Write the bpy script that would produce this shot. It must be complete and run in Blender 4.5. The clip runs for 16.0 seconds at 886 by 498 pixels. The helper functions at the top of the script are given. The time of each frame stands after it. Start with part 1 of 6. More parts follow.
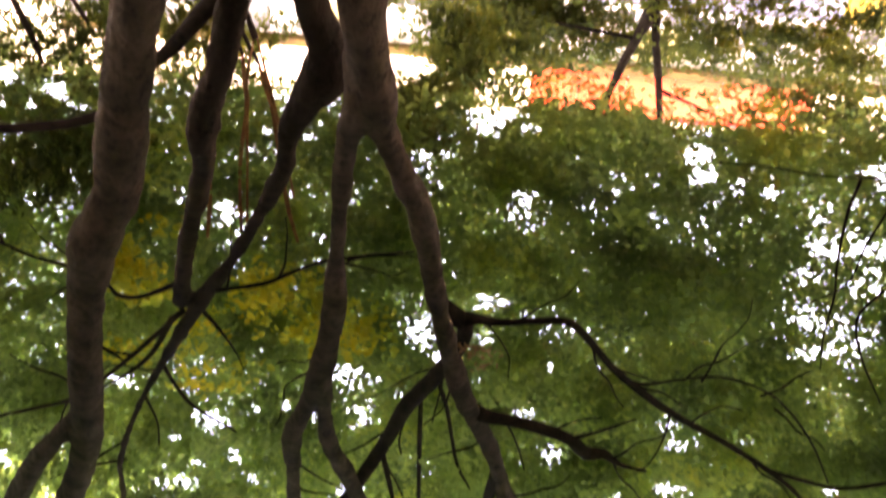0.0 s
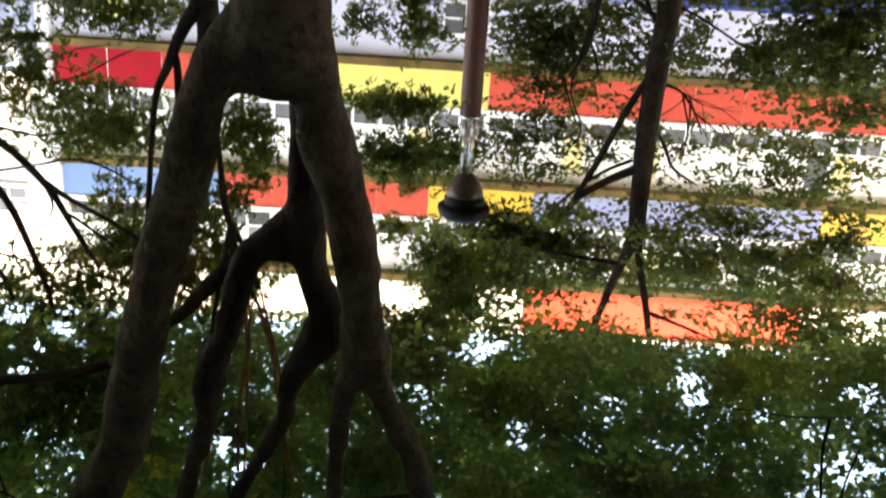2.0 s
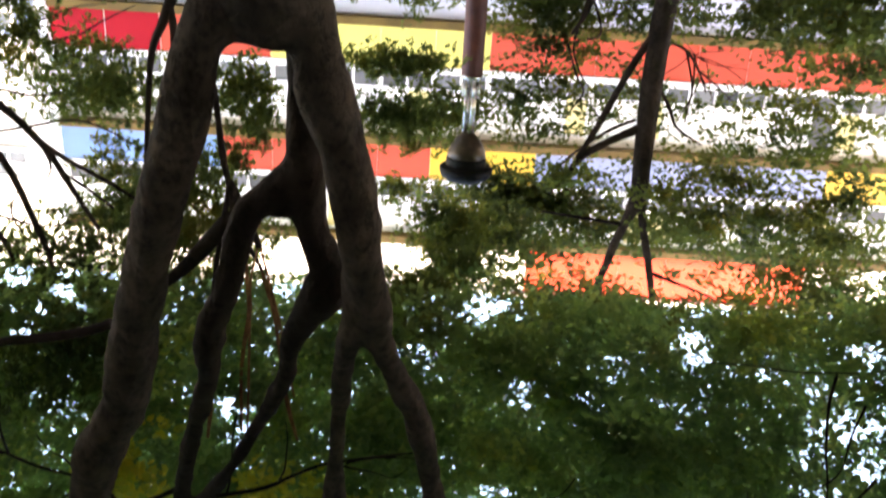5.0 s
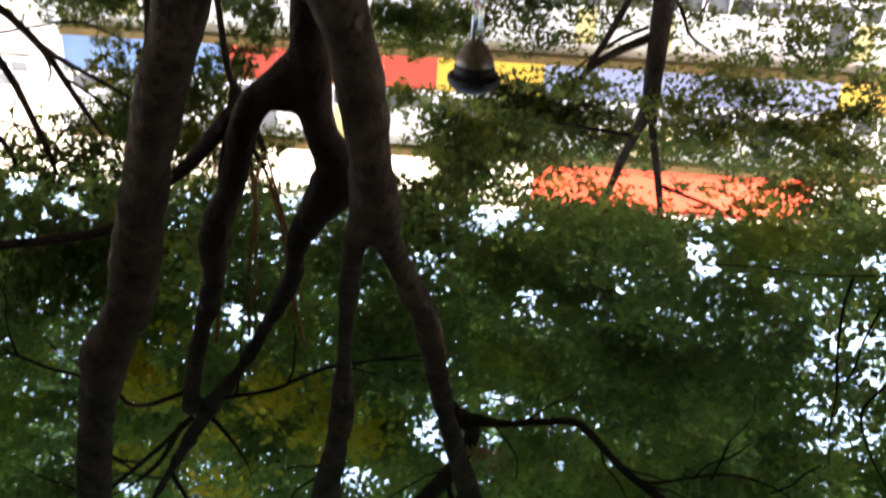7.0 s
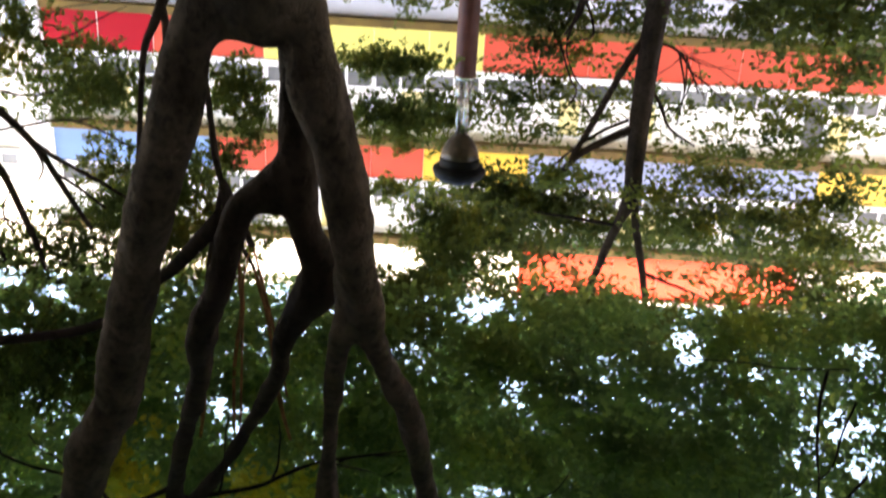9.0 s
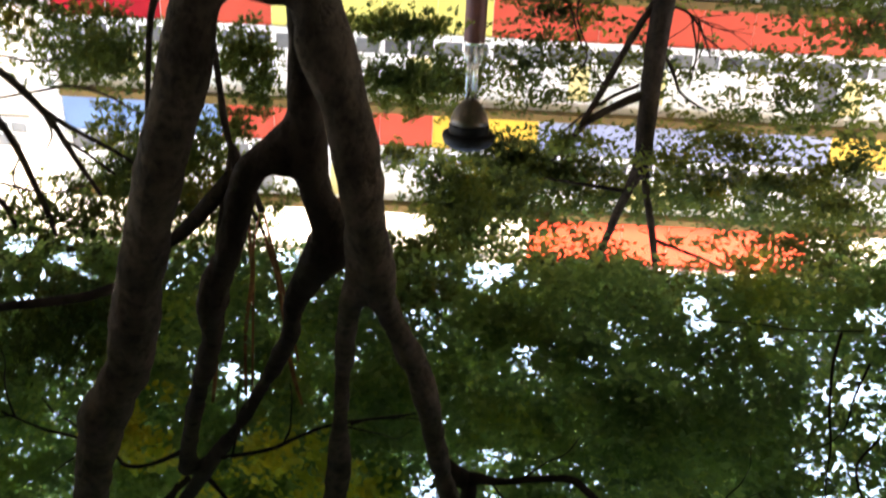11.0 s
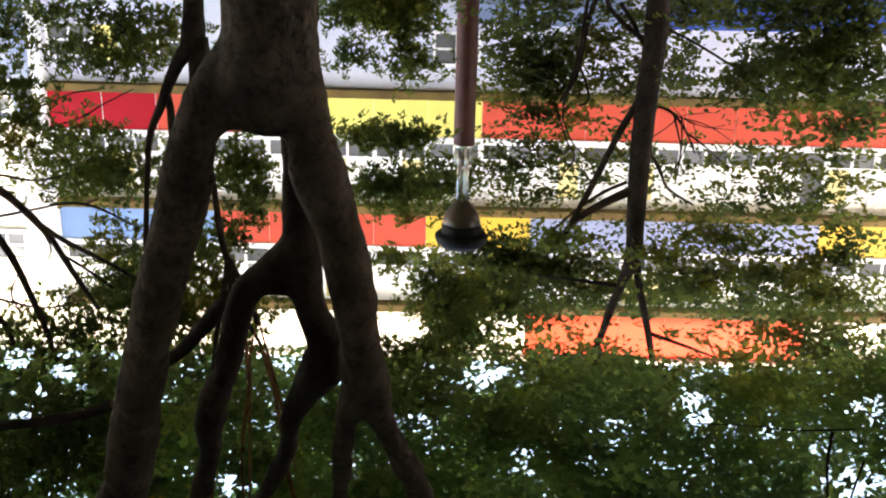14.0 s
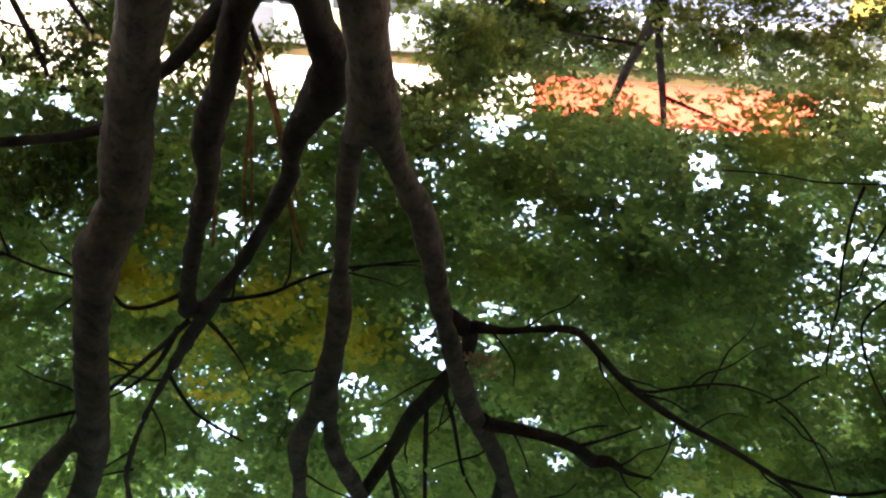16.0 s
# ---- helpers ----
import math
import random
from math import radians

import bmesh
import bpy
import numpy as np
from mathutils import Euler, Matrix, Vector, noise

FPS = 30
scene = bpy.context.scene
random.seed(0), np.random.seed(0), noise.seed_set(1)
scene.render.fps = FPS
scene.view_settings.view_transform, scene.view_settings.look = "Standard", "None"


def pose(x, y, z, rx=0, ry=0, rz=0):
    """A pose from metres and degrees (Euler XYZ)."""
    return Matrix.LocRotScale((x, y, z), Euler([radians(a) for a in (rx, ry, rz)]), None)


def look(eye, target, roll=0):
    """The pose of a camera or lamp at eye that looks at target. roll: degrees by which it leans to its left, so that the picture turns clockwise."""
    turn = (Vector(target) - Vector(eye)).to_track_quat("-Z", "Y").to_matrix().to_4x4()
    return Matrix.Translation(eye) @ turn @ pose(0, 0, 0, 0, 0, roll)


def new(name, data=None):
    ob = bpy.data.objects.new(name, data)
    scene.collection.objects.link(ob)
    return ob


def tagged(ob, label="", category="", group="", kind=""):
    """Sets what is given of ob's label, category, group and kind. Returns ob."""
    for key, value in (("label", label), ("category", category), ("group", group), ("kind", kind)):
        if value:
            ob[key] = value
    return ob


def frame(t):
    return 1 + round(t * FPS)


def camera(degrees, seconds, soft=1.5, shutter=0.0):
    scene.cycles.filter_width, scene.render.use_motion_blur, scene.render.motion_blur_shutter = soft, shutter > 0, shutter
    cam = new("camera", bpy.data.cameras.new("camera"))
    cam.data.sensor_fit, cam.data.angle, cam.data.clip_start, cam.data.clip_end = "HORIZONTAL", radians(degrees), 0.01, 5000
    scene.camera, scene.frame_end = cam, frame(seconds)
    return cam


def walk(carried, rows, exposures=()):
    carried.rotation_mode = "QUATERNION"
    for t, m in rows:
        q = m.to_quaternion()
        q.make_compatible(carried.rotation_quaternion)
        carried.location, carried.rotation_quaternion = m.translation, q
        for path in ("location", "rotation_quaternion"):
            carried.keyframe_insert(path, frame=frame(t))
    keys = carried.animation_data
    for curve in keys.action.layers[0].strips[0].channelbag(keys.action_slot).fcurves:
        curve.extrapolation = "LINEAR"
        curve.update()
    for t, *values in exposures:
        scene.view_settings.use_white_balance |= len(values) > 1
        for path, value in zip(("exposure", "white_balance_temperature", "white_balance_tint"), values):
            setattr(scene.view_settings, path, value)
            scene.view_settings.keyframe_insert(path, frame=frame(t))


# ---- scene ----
# The camera is held upside down under a tree and nods slowly up and down.
cam = camera(52.65, 16.0, soft=2.1, shutter=0.4)
PATH = [
    (0.00, 0.0004, 0.0061, 1.6097, 1.009, 33.525, 185.287),
    (0.50, -0.0030, -0.0748, 1.4755, 0.170, 26.213, 184.534),
    (1.00, -0.0090, -0.1457, 1.3788, -0.332, 20.420, 183.547),
    (1.50, -0.0134, -0.1813, 1.3423, -0.134, 17.484, 183.374),
    (2.00, -0.0114, -0.1592, 1.3639, 0.088, 19.742, 183.743),
    (2.50, -0.0024, -0.0666, 1.4651, 0.344, 25.529, 184.563),
    (3.00, 0.0075, 0.0010, 1.5761, 0.510, 32.006, 185.150),
    (3.50, 0.0077, 0.0373, 1.6476, 0.795, 36.308, 185.517),
    (4.00, 0.0073, 0.0233, 1.6273, 0.616, 35.118, 185.141),
    (4.50, -0.0009, -0.0338, 1.5251, 0.365, 28.894, 184.123),
    (4.70, -0.0085, -0.0657, 1.4773, 0.115, 25.874, 183.676),
    (5.05, -0.0143, -0.1233, 1.4031, 0.095, 21.342, 183.374),
    (5.40, -0.0183, -0.1654, 1.3507, 0.075, 18.185, 183.105),
    (5.75, -0.0197, -0.1835, 1.3316, 0.054, 17.000, 182.955),
    (6.10, -0.0179, -0.1720, 1.3536, 0.034, 18.183, 182.947),
    (6.45, -0.0138, -0.1386, 1.4059, 0.013, 21.157, 183.046),
    (6.80, -0.0085, -0.0949, 1.4727, -0.007, 25.064, 183.202),
    (7.00, -0.0052, -0.0615, 1.5132, 0.005, 27.522, 183.599),
    (7.50, -0.0019, -0.0151, 1.5916, -0.044, 31.751, 184.270),
    (8.00, -0.0002, -0.0070, 1.6022, 0.182, 32.249, 184.366),
    (8.50, -0.0090, -0.0601, 1.5272, 0.457, 28.107, 184.084),
    (8.70, -0.0155, -0.0847, 1.4893, 0.581, 25.513, 183.681),
    (9.05, -0.0210, -0.1363, 1.4160, 0.502, 21.185, 183.478),
    (9.40, -0.0256, -0.1804, 1.3534, 0.423, 17.579, 183.114),
    (9.75, -0.0278, -0.2020, 1.3221, 0.343, 15.832, 182.861),
    (10.10, -0.0266, -0.1920, 1.3345, 0.264, 16.593, 182.759),
    (10.45, -0.0232, -0.1617, 1.3750, 0.184, 18.992, 182.756),
    (10.80, -0.0189, -0.1232, 1.4269, 0.105, 22.101, 182.794),
    (11.00, -0.0156, -0.1159, 1.4639, -0.005, 24.000, 183.109),
    (11.50, -0.0054, -0.0695, 1.5291, -0.085, 28.592, 184.006),
    (12.00, -0.0018, -0.0523, 1.5552, 0.031, 29.729, 184.348),
    (12.50, -0.0084, -0.0782, 1.5143, -0.073, 27.248, 183.930),
    (13.00, -0.0162, -0.1202, 1.4397, -0.164, 22.737, 183.103),
    (13.50, -0.0218, -0.1671, 1.3776, -0.589, 18.981, 181.994),
    (14.00, -0.0294, -0.1835, 1.3639, 0.026, 17.863, 181.452),
    (14.50, -0.0237, -0.1399, 1.4013, 0.381, 20.974, 182.156),
    (15.00, -0.0170, -0.0714, 1.4928, 0.312, 26.392, 183.105),
    (15.50, -0.0046, -0.0259, 1.5714, -0.039, 30.828, 183.593),
    (16.00, -0.0042, 0.0034, 1.5976, 0.554, 33.082, 184.639),
]
EXPOSURES = [
    (0.00, 4.53, 10464, 41),
    (0.50, 3.61, 8136, 22),
    (1.00, 2.88, 8134, 15),
    (1.50, 2.93, 8150, 14),
    (2.00, 3.08, 8138, 15),
    (2.50, 3.30, 7657, 19),
    (3.00, 3.54, 7622, 21),
    (3.50, 4.06, 7749, 22),
    (4.00, 4.37, 8506, 22),
    (4.50, 3.98, 7789, 20),
    (4.70, 3.77, 7655, 19),
    (5.75, 3.07, 8152, 14),
    (6.80, 3.19, 7659, 19),
    (7.00, 3.25, 7646, 20),
    (7.50, 3.57, 7624, 21),
    (8.00, 3.91, 7621, 21),
    (8.50, 3.82, 7643, 20),
    (8.70, 3.61, 7657, 19),
    (9.80, 3.01, 8159, 14),
    (10.80, 3.16, 8125, 15),
    (11.00, 3.23, 8115, 16),
    (11.50, 3.23, 7640, 20),
    (12.00, 3.55, 7634, 20),
    (12.50, 3.63, 7648, 20),
    (13.00, 3.33, 8122, 15),
    (13.50, 3.15, 8142, 14),
    (14.00, 3.04, 8148, 14),
    (14.50, 3.12, 8131, 15),
    (15.00, 3.24, 8102, 16),
    (15.50, 3.43, 7629, 21),
    (16.00, 3.94, 7617, 21),
]
walk(cam, [(t, pose(x, y, z, 90 + pitch, 0, yaw) @ pose(0, 0, 0, 0, 0, roll)) for t, x, y, z, yaw, pitch, roll in PATH], EXPOSURES)

# ---- world and sun: sun from the south-west, over the yard ----
SUN_HEIGHT, SUN_SIDE = radians(35), radians(28)
world = bpy.data.worlds.new("sky")
scene.world = world
world.use_nodes = True
sky = world.node_tree.nodes.new("ShaderNodeTexSky")
sky.sky_type, sky.sun_disc = "NISHITA", False
sky.sun_elevation, sky.sun_rotation = SUN_HEIGHT, math.pi + SUN_SIDE
sky.air_density, sky.dust_density, sky.ozone_density = 1.0, 1.6, 1.0
world.node_tree.links.new(sky.outputs[0], world.node_tree.nodes["Background"].inputs[0])
world.node_tree.nodes["Background"].inputs[1].default_value = 0.15
lamp = bpy.data.lights.new("sun", "SUN")
lamp.energy, lamp.angle, lamp.color = 2.3, radians(0.5), (1.0, 0.90, 0.74)
sun = new("sun", lamp)
sun.matrix_world = look((0, 0, 30), (30 * -math.sin(SUN_SIDE) * -math.cos(SUN_HEIGHT), 30 * math.cos(SUN_SIDE) * math.cos(SUN_HEIGHT), 30 - 30 * math.sin(SUN_HEIGHT)))


# ---- materials ----
def surface(name, colour, rough=0.6, metal=0.0, vary=0.15, scale=4.0, bump=0.1, fine=60.0, shift=0.0, coords="Object", shine=0.5):
    """A surface with large stains and fine grain; shift: how far single pieces differ in tone."""
    m = bpy.data.materials.new(name)
    m.use_nodes = True
    nodes, link = m.node_tree.nodes, m.node_tree.links.new
    b = nodes["Principled BSDF"]
    b.inputs["Roughness"].default_value, b.inputs["Metallic"].default_value = rough, metal
    b.inputs["Specular IOR Level"].default_value = shine
    place = nodes.new("ShaderNodeTexCoord").outputs[coords]
    big, small = nodes.new("ShaderNodeTexNoise"), nodes.new("ShaderNodeTexNoise")
    for n, s in ((big, scale), (small, fine)):
        n.inputs["Scale"].default_value, n.inputs["Detail"].default_value = s, 5
        link(place, n.inputs["Vector"])
    ramp = nodes.new("ShaderNodeMapRange")
    ramp.inputs["From Min"].default_value, ramp.inputs["From Max"].default_value = 0.3, 0.7
    ramp.inputs["To Min"].default_value, ramp.inputs["To Max"].default_value = 1 - vary, 1 + vary
    add = nodes.new("ShaderNodeMath")
    add.operation = "MULTIPLY_ADD"
    add.inputs[1].default_value = 0.35
    link(small.outputs[0], add.inputs[0]), link(big.outputs[0], add.inputs[2])
    sub = nodes.new("ShaderNodeMath")
    sub.operation = "SUBTRACT"
    sub.inputs[1].default_value = 0.175
    link(add.outputs[0], sub.inputs[0]), link(sub.outputs[0], ramp.inputs["Value"])
    tone = nodes.new("ShaderNodeHueSaturation")
    tone.inputs["Color"].default_value = (*colour, 1)
    value = ramp.outputs[0]
    if shift:
        info = nodes.new("ShaderNodeObjectInfo")
        own = nodes.new("ShaderNodeMapRange")
        own.inputs["To Min"].default_value, own.inputs["To Max"].default_value = 1 - shift, 1 + shift
        link(info.outputs["Random"], own.inputs["Value"])
        mul = nodes.new("ShaderNodeMath")
        mul.operation = "MULTIPLY"
        link(value, mul.inputs[0]), link(own.outputs[0], mul.inputs[1])
        value = mul.outputs[0]
    link(value, tone.inputs["Value"]), link(tone.outputs[0], b.inputs["Base Color"])
    dent = nodes.new("ShaderNodeBump")
    dent.inputs["Strength"].default_value, dent.inputs["Distance"].default_value = bump, 0.02
    link(small.outputs[0], dent.inputs["Height"]), link(dent.outputs[0], b.inputs["Normal"])
    return m


def bark(name, dark, light, scale=9.0):
    """Weathered bark: soft grey and brown blotches, sparse ragged cracks, fine grain."""
    m = bpy.data.materials.new(name)
    m.use_nodes = True
    nodes, link = m.node_tree.nodes, m.node_tree.links.new
    b = nodes["Principled BSDF"]
    b.inputs["Roughness"].default_value, b.inputs["Specular IOR Level"].default_value = 0.9, 0.15
    place = nodes.new("ShaderNodeTexCoord").outputs["Object"]

    def grain_of(size, detail, rough):
        n = nodes.new("ShaderNodeTexNoise")
        n.inputs["Scale"].default_value, n.inputs["Detail"].default_value, n.inputs["Roughness"].default_value = size, detail, rough
        link(place, n.inputs["Vector"])
        return n.outputs[0]

    def spread(value, low, high, to_low, to_high):
        r = nodes.new("ShaderNodeMapRange")
        for key, v in zip(("From Min", "From Max", "To Min", "To Max"), (low, high, to_low, to_high)):
            r.inputs[key].default_value = v
        link(value, r.inputs["Value"])
        return r.outputs[0]

    blotch, fleck, fine = grain_of(scale * 0.6, 4, 0.55), grain_of(scale * 3.2, 5, 0.68), grain_of(scale * 9, 4, 0.6)
    r1 = nodes.new("ShaderNodeValToRGB")
    r1.color_ramp.elements[0].position, r1.color_ramp.elements[1].position = 0.34, 0.66
    r1.color_ramp.elements[0].color, r1.color_ramp.elements[1].color = (*dark, 1), (*light, 1)
    link(blotch, r1.inputs[0])
    crack = spread(fleck, 0.36, 0.54, 0.60, 1.08)
    tone = nodes.new("ShaderNodeMixRGB")
    tone.blend_type = "MULTIPLY"
    tone.inputs[0].default_value = 1
    link(r1.outputs[0], tone.inputs[1]), link(crack, tone.inputs[2])
    link(tone.outputs[0], b.inputs["Base Color"])
    height = nodes.new("ShaderNodeMath")
    height.operation = "MULTIPLY_ADD"
    height.inputs[1].default_value = 0.35
    link(fine, height.inputs[0]), link(crack, height.inputs[2])
    dent = nodes.new("ShaderNodeBump")
    dent.inputs["Strength"].default_value, dent.inputs["Distance"].default_value = 0.75, 0.018
    link(height.outputs[0], dent.inputs["Height"]), link(dent.outputs[0], b.inputs["Normal"])
    return m


def foliage(name, colours, glow=0.5, through_light=4.4):
    """Thin leaves that let light through, each of its own green."""
    m = bpy.data.materials.new(name)
    m.use_nodes = True
    nodes, link = m.node_tree.nodes, m.node_tree.links.new
    b, out = nodes["Principled BSDF"], nodes["Material Output"]
    b.inputs["Roughness"].default_value, b.inputs["Specular IOR Level"].default_value = 0.65, 0.2
    geo, pos = nodes.new("ShaderNodeNewGeometry"), nodes.new("ShaderNodeTexCoord")
    # Broad tone patches stand in for lit and shaded clumps of leaves.
    patch = nodes.new("ShaderNodeTexNoise")
    patch.inputs["Scale"].default_value, patch.inputs["Detail"].default_value, patch.inputs["Roughness"].default_value = 1.0, 4.0, 0.62
    link(pos.outputs["Object"], patch.inputs["Vector"])
    mix = nodes.new("ShaderNodeMath")
    mix.operation = "MULTIPLY_ADD"
    mix.inputs[1].default_value = 0.16
    link(geo.outputs["Random Per Island"], mix.inputs[0])
    half = nodes.new("ShaderNodeMath")
    half.operation = "MULTIPLY_ADD"
    half.inputs[1].default_value, half.inputs[2].default_value = 2.15, -0.72
    link(patch.outputs[0], half.inputs[0]), link(half.outputs[0], mix.inputs[2])
    ramp = nodes.new("ShaderNodeValToRGB")
    while len(ramp.color_ramp.elements) < len(colours):
        ramp.color_ramp.elements.new(0.5)
    for i, c in enumerate(colours):
        ramp.color_ramp.elements[i].position = i / (len(colours) - 1)
        ramp.color_ramp.elements[i].color = (*c, 1)
    link(mix.outputs[0], ramp.inputs[0])
    thin = nodes.new("ShaderNodeBsdfTranslucent")
    lighter = nodes.new("ShaderNodeHueSaturation")
    lighter.inputs["Hue"].default_value, lighter.inputs["Saturation"].default_value, lighter.inputs["Value"].default_value = 0.492, 1.2, through_light
    link(ramp.outputs[0], lighter.inputs["Color"]), link(lighter.outputs[0], thin.inputs["Color"])
    link(ramp.outputs[0], b.inputs["Base Color"])
    both = nodes.new("ShaderNodeMixShader")
    both.inputs[0].default_value = glow
    link(b.outputs[0], both.inputs[1]), link(thin.outputs[0], both.inputs[2]), link(both.outputs[0], out.inputs["Surface"])
    return m


BARK = bark("rough_bark", (0.048, 0.036, 0.028), (0.126, 0.095, 0.075))
# Dark bark; on the stem behind the fork its darkness stands for shade.
BARK_FAR = bark("dark_and_shaded_bark", (0.030, 0.021, 0.017), (0.064, 0.046, 0.038), 5.0)
# Lamp tree's bark, darkened in place of the shade from the canopy.
BARK_LAMP = bark("shaded_street_tree_bark", (0.026, 0.017, 0.013), (0.062, 0.042, 0.032), 5.0)
# Branch bark: smoother and darker by nature, darkened further as silhouettes against bright leaves.
BARK_TWIG = bark("smooth_shaded_bark", (0.018, 0.012, 0.008), (0.042, 0.028, 0.019), 14.0)
# Orange-bright bark: sunlight on the thin stems is put into the colour.
BARK_SUNLIT = bark("sunlit_bark", (0.17, 0.075, 0.032), (0.40, 0.19, 0.085), 11.0)
LEAF = foliage("green_leaves", [(0.027, 0.041, 0.020), (0.048, 0.073, 0.031), (0.090, 0.119, 0.047), (0.158, 0.165, 0.055)], 0.76, 5.0)
LEAF_FAR = foliage("dark_green_leaves", [(0.028, 0.040, 0.018), (0.051, 0.068, 0.025), (0.082, 0.095, 0.030), (0.150, 0.128, 0.034)], 0.62, 3.2)
# Darkened copy of the colours above: the lamp tree's leaf shade is painted in.
LEAF_SHADED = foliage("shaded_green_leaves", [(0.024, 0.034, 0.015), (0.043, 0.055, 0.021), (0.069, 0.078, 0.024), (0.122, 0.104, 0.027)], 0.62, 3.1)
# Yellow leaf tones that stand in for sunlight deep in the crown.
LEAF_SUNLIT = foliage("sunlit_leaves", [(0.065, 0.088, 0.030), (0.120, 0.122, 0.036), (0.185, 0.152, 0.042), (0.19, 0.110, 0.038)], 0.82, 5.2)
LEAF_DEAD = foliage("withered_brown_leaves", [(0.09, 0.055, 0.032), (0.19, 0.125, 0.075), (0.30, 0.21, 0.14)], 0.3)
WHITE = surface("white_render", (0.82, 0.80, 0.76), 0.85, vary=0.08, scale=0.7, fine=30)
# Grey-blue; on the wing it is white render with shade painted in.
COOL = surface("shaded_white_and_grey_blue", (0.24, 0.30, 0.42), 0.8, vary=0.08, scale=0.7, fine=30)
RED = surface("red_panel", (0.62, 0.095, 0.062), 0.45, vary=0.06, scale=1.2, bump=0.03, shift=0.06, shine=0.12)
CRIMSON = surface("crimson_panel", (0.40, 0.013, 0.024), 0.45, vary=0.06, scale=1.2, bump=0.03, shift=0.06, shine=0.12)
# Top-band red panels; this brighter red carries part of their sunlight.
RED_SUNLIT = surface("sunlit_red_panel", (0.90, 0.055, 0.026), 0.45, vary=0.06, scale=1.2, bump=0.03, shift=0.06, shine=0.12)
BLUE = surface("blue_panel", (0.15, 0.27, 0.50), 0.45, vary=0.06, scale=1.2, bump=0.03, shift=0.06)
PALE = surface("pale_blue_panel", (0.29, 0.34, 0.51), 0.45, vary=0.06, scale=1.2, bump=0.03, shift=0.06)
YELLOW = surface("yellow_panel", (0.86, 0.77, 0.21), 0.45, vary=0.06, scale=1.2, bump=0.03, shift=0.06)
GOLD = surface("golden_panel", (0.80, 0.50, 0.06), 0.45, vary=0.06, scale=1.2, bump=0.03, shift=0.06)
# White render with the ground floor's bluish shade mixed into its colour.
SHADE_WHITE = surface("shaded_white_render", (0.60, 0.62, 0.72), 0.85, vary=0.1, scale=0.6, fine=25)
OCHRE = surface("ochre_wood_ledge", (0.150, 0.092, 0.018), 0.7, vary=0.3, scale=1.5, fine=25)
FRAME = surface("white_window_frame", (0.82, 0.82, 0.80), 0.5, vary=0.04)
BLIND = surface("white_blind", (0.82, 0.81, 0.77), 0.8, vary=0.06, scale=2, shift=0.12)
BLIND_Y = surface("yellow_blind", (0.78, 0.68, 0.30), 0.8, vary=0.08, scale=2, shift=0.12)
PANE = surface("grey_window_glass", (0.17, 0.175, 0.18), 0.08, vary=0.2, scale=1.5, bump=0.0, shift=0.5)
AWNING = surface("blue_awning_cloth", (0.03, 0.10, 0.42), 0.7, vary=0.15, scale=2)
RUST = surface("brown_painted_steel", (0.12, 0.028, 0.018), 0.6, vary=0.25, scale=5, fine=80)
STEEL = surface("brushed_steel", (0.78, 0.77, 0.74), 0.22, 1.0, vary=0.1, scale=8)
BOWL = surface("tarnished_metal_bowl", (0.085, 0.058, 0.036), 0.3, 0.3, vary=0.3, scale=9)
CAP = surface("black_lamp_cap", (0.010, 0.009, 0.009), 0.6, vary=0.2, scale=9, shine=0.12)
EARTH = surface("bare_earth_with_litter", (0.25, 0.20, 0.14), 0.95, vary=0.4, scale=0.8, bump=0.6, fine=14)
BRICK = surface("blocker_render", (0.29, 0.265, 0.24), 0.9, vary=0.2, scale=2, bump=0.4, fine=20)
PAVING = surface("grey_concrete_paving", (0.30, 0.29, 0.27), 0.9, vary=0.15, scale=1.0, fine=40, shift=0.1)


# ---- helpers ----
def part(name, bm, material, parent=None, label=""):
    """Links a bmesh as one object, under a thing or a part."""
    mesh = bpy.data.meshes.new(name)
    bm.to_mesh(mesh)
    bm.free()
    mesh.materials.append(material)
    ob = new(name, mesh)
    if parent:
        ob.parent = parent
        if parent.type == "EMPTY":
            ob.matrix_parent_inverse = Matrix.Translation(-parent.location)
    return tagged(ob, label)


def piece(name, mesh, parent, x, y, z):
    ob = new(name, mesh)
    ob.parent, ob.location = parent, (x, y, z)
    if parent.type == "EMPTY":
        ob.matrix_parent_inverse = Matrix.Translation(-parent.location)
    return ob


def block(x0, x1, y0, y1, z0, z1, bevel=0.0, bm=None):
    bm = bm or bmesh.new()
    made = bmesh.ops.create_cube(bm, size=1, matrix=Matrix.Translation(((x0 + x1) / 2, (y0 + y1) / 2, (z0 + z1) / 2)) @ Matrix.Diagonal((abs(x1 - x0), abs(y1 - y0), abs(z1 - z0), 1)))
    if bevel:
        edges = list({e for v in made["verts"] for e in v.link_edges})
        bmesh.ops.bevel(bm, geom=edges, offset=bevel, segments=2, affect="EDGES")
    return bm


def turned(profile, sides=28, bm=None, x=0, y=0):
    """A body of revolution about the z axis from (radius, height) pairs."""
    bm = bm or bmesh.new()
    rings = [[bm.verts.new((x + r * math.cos(2 * math.pi * i / sides), y + r * math.sin(2 * math.pi * i / sides), h)) for i in range(sides)] for r, h in profile]
    for a, b in zip(rings, rings[1:]):
        for i in range(sides):
            bm.faces.new((a[i], a[(i + 1) % sides], b[(i + 1) % sides], b[i]))
    bm.faces.new(rings[0][::-1]), bm.faces.new(rings[-1])
    for f in bm.faces:
        f.smooth = True
    return bm


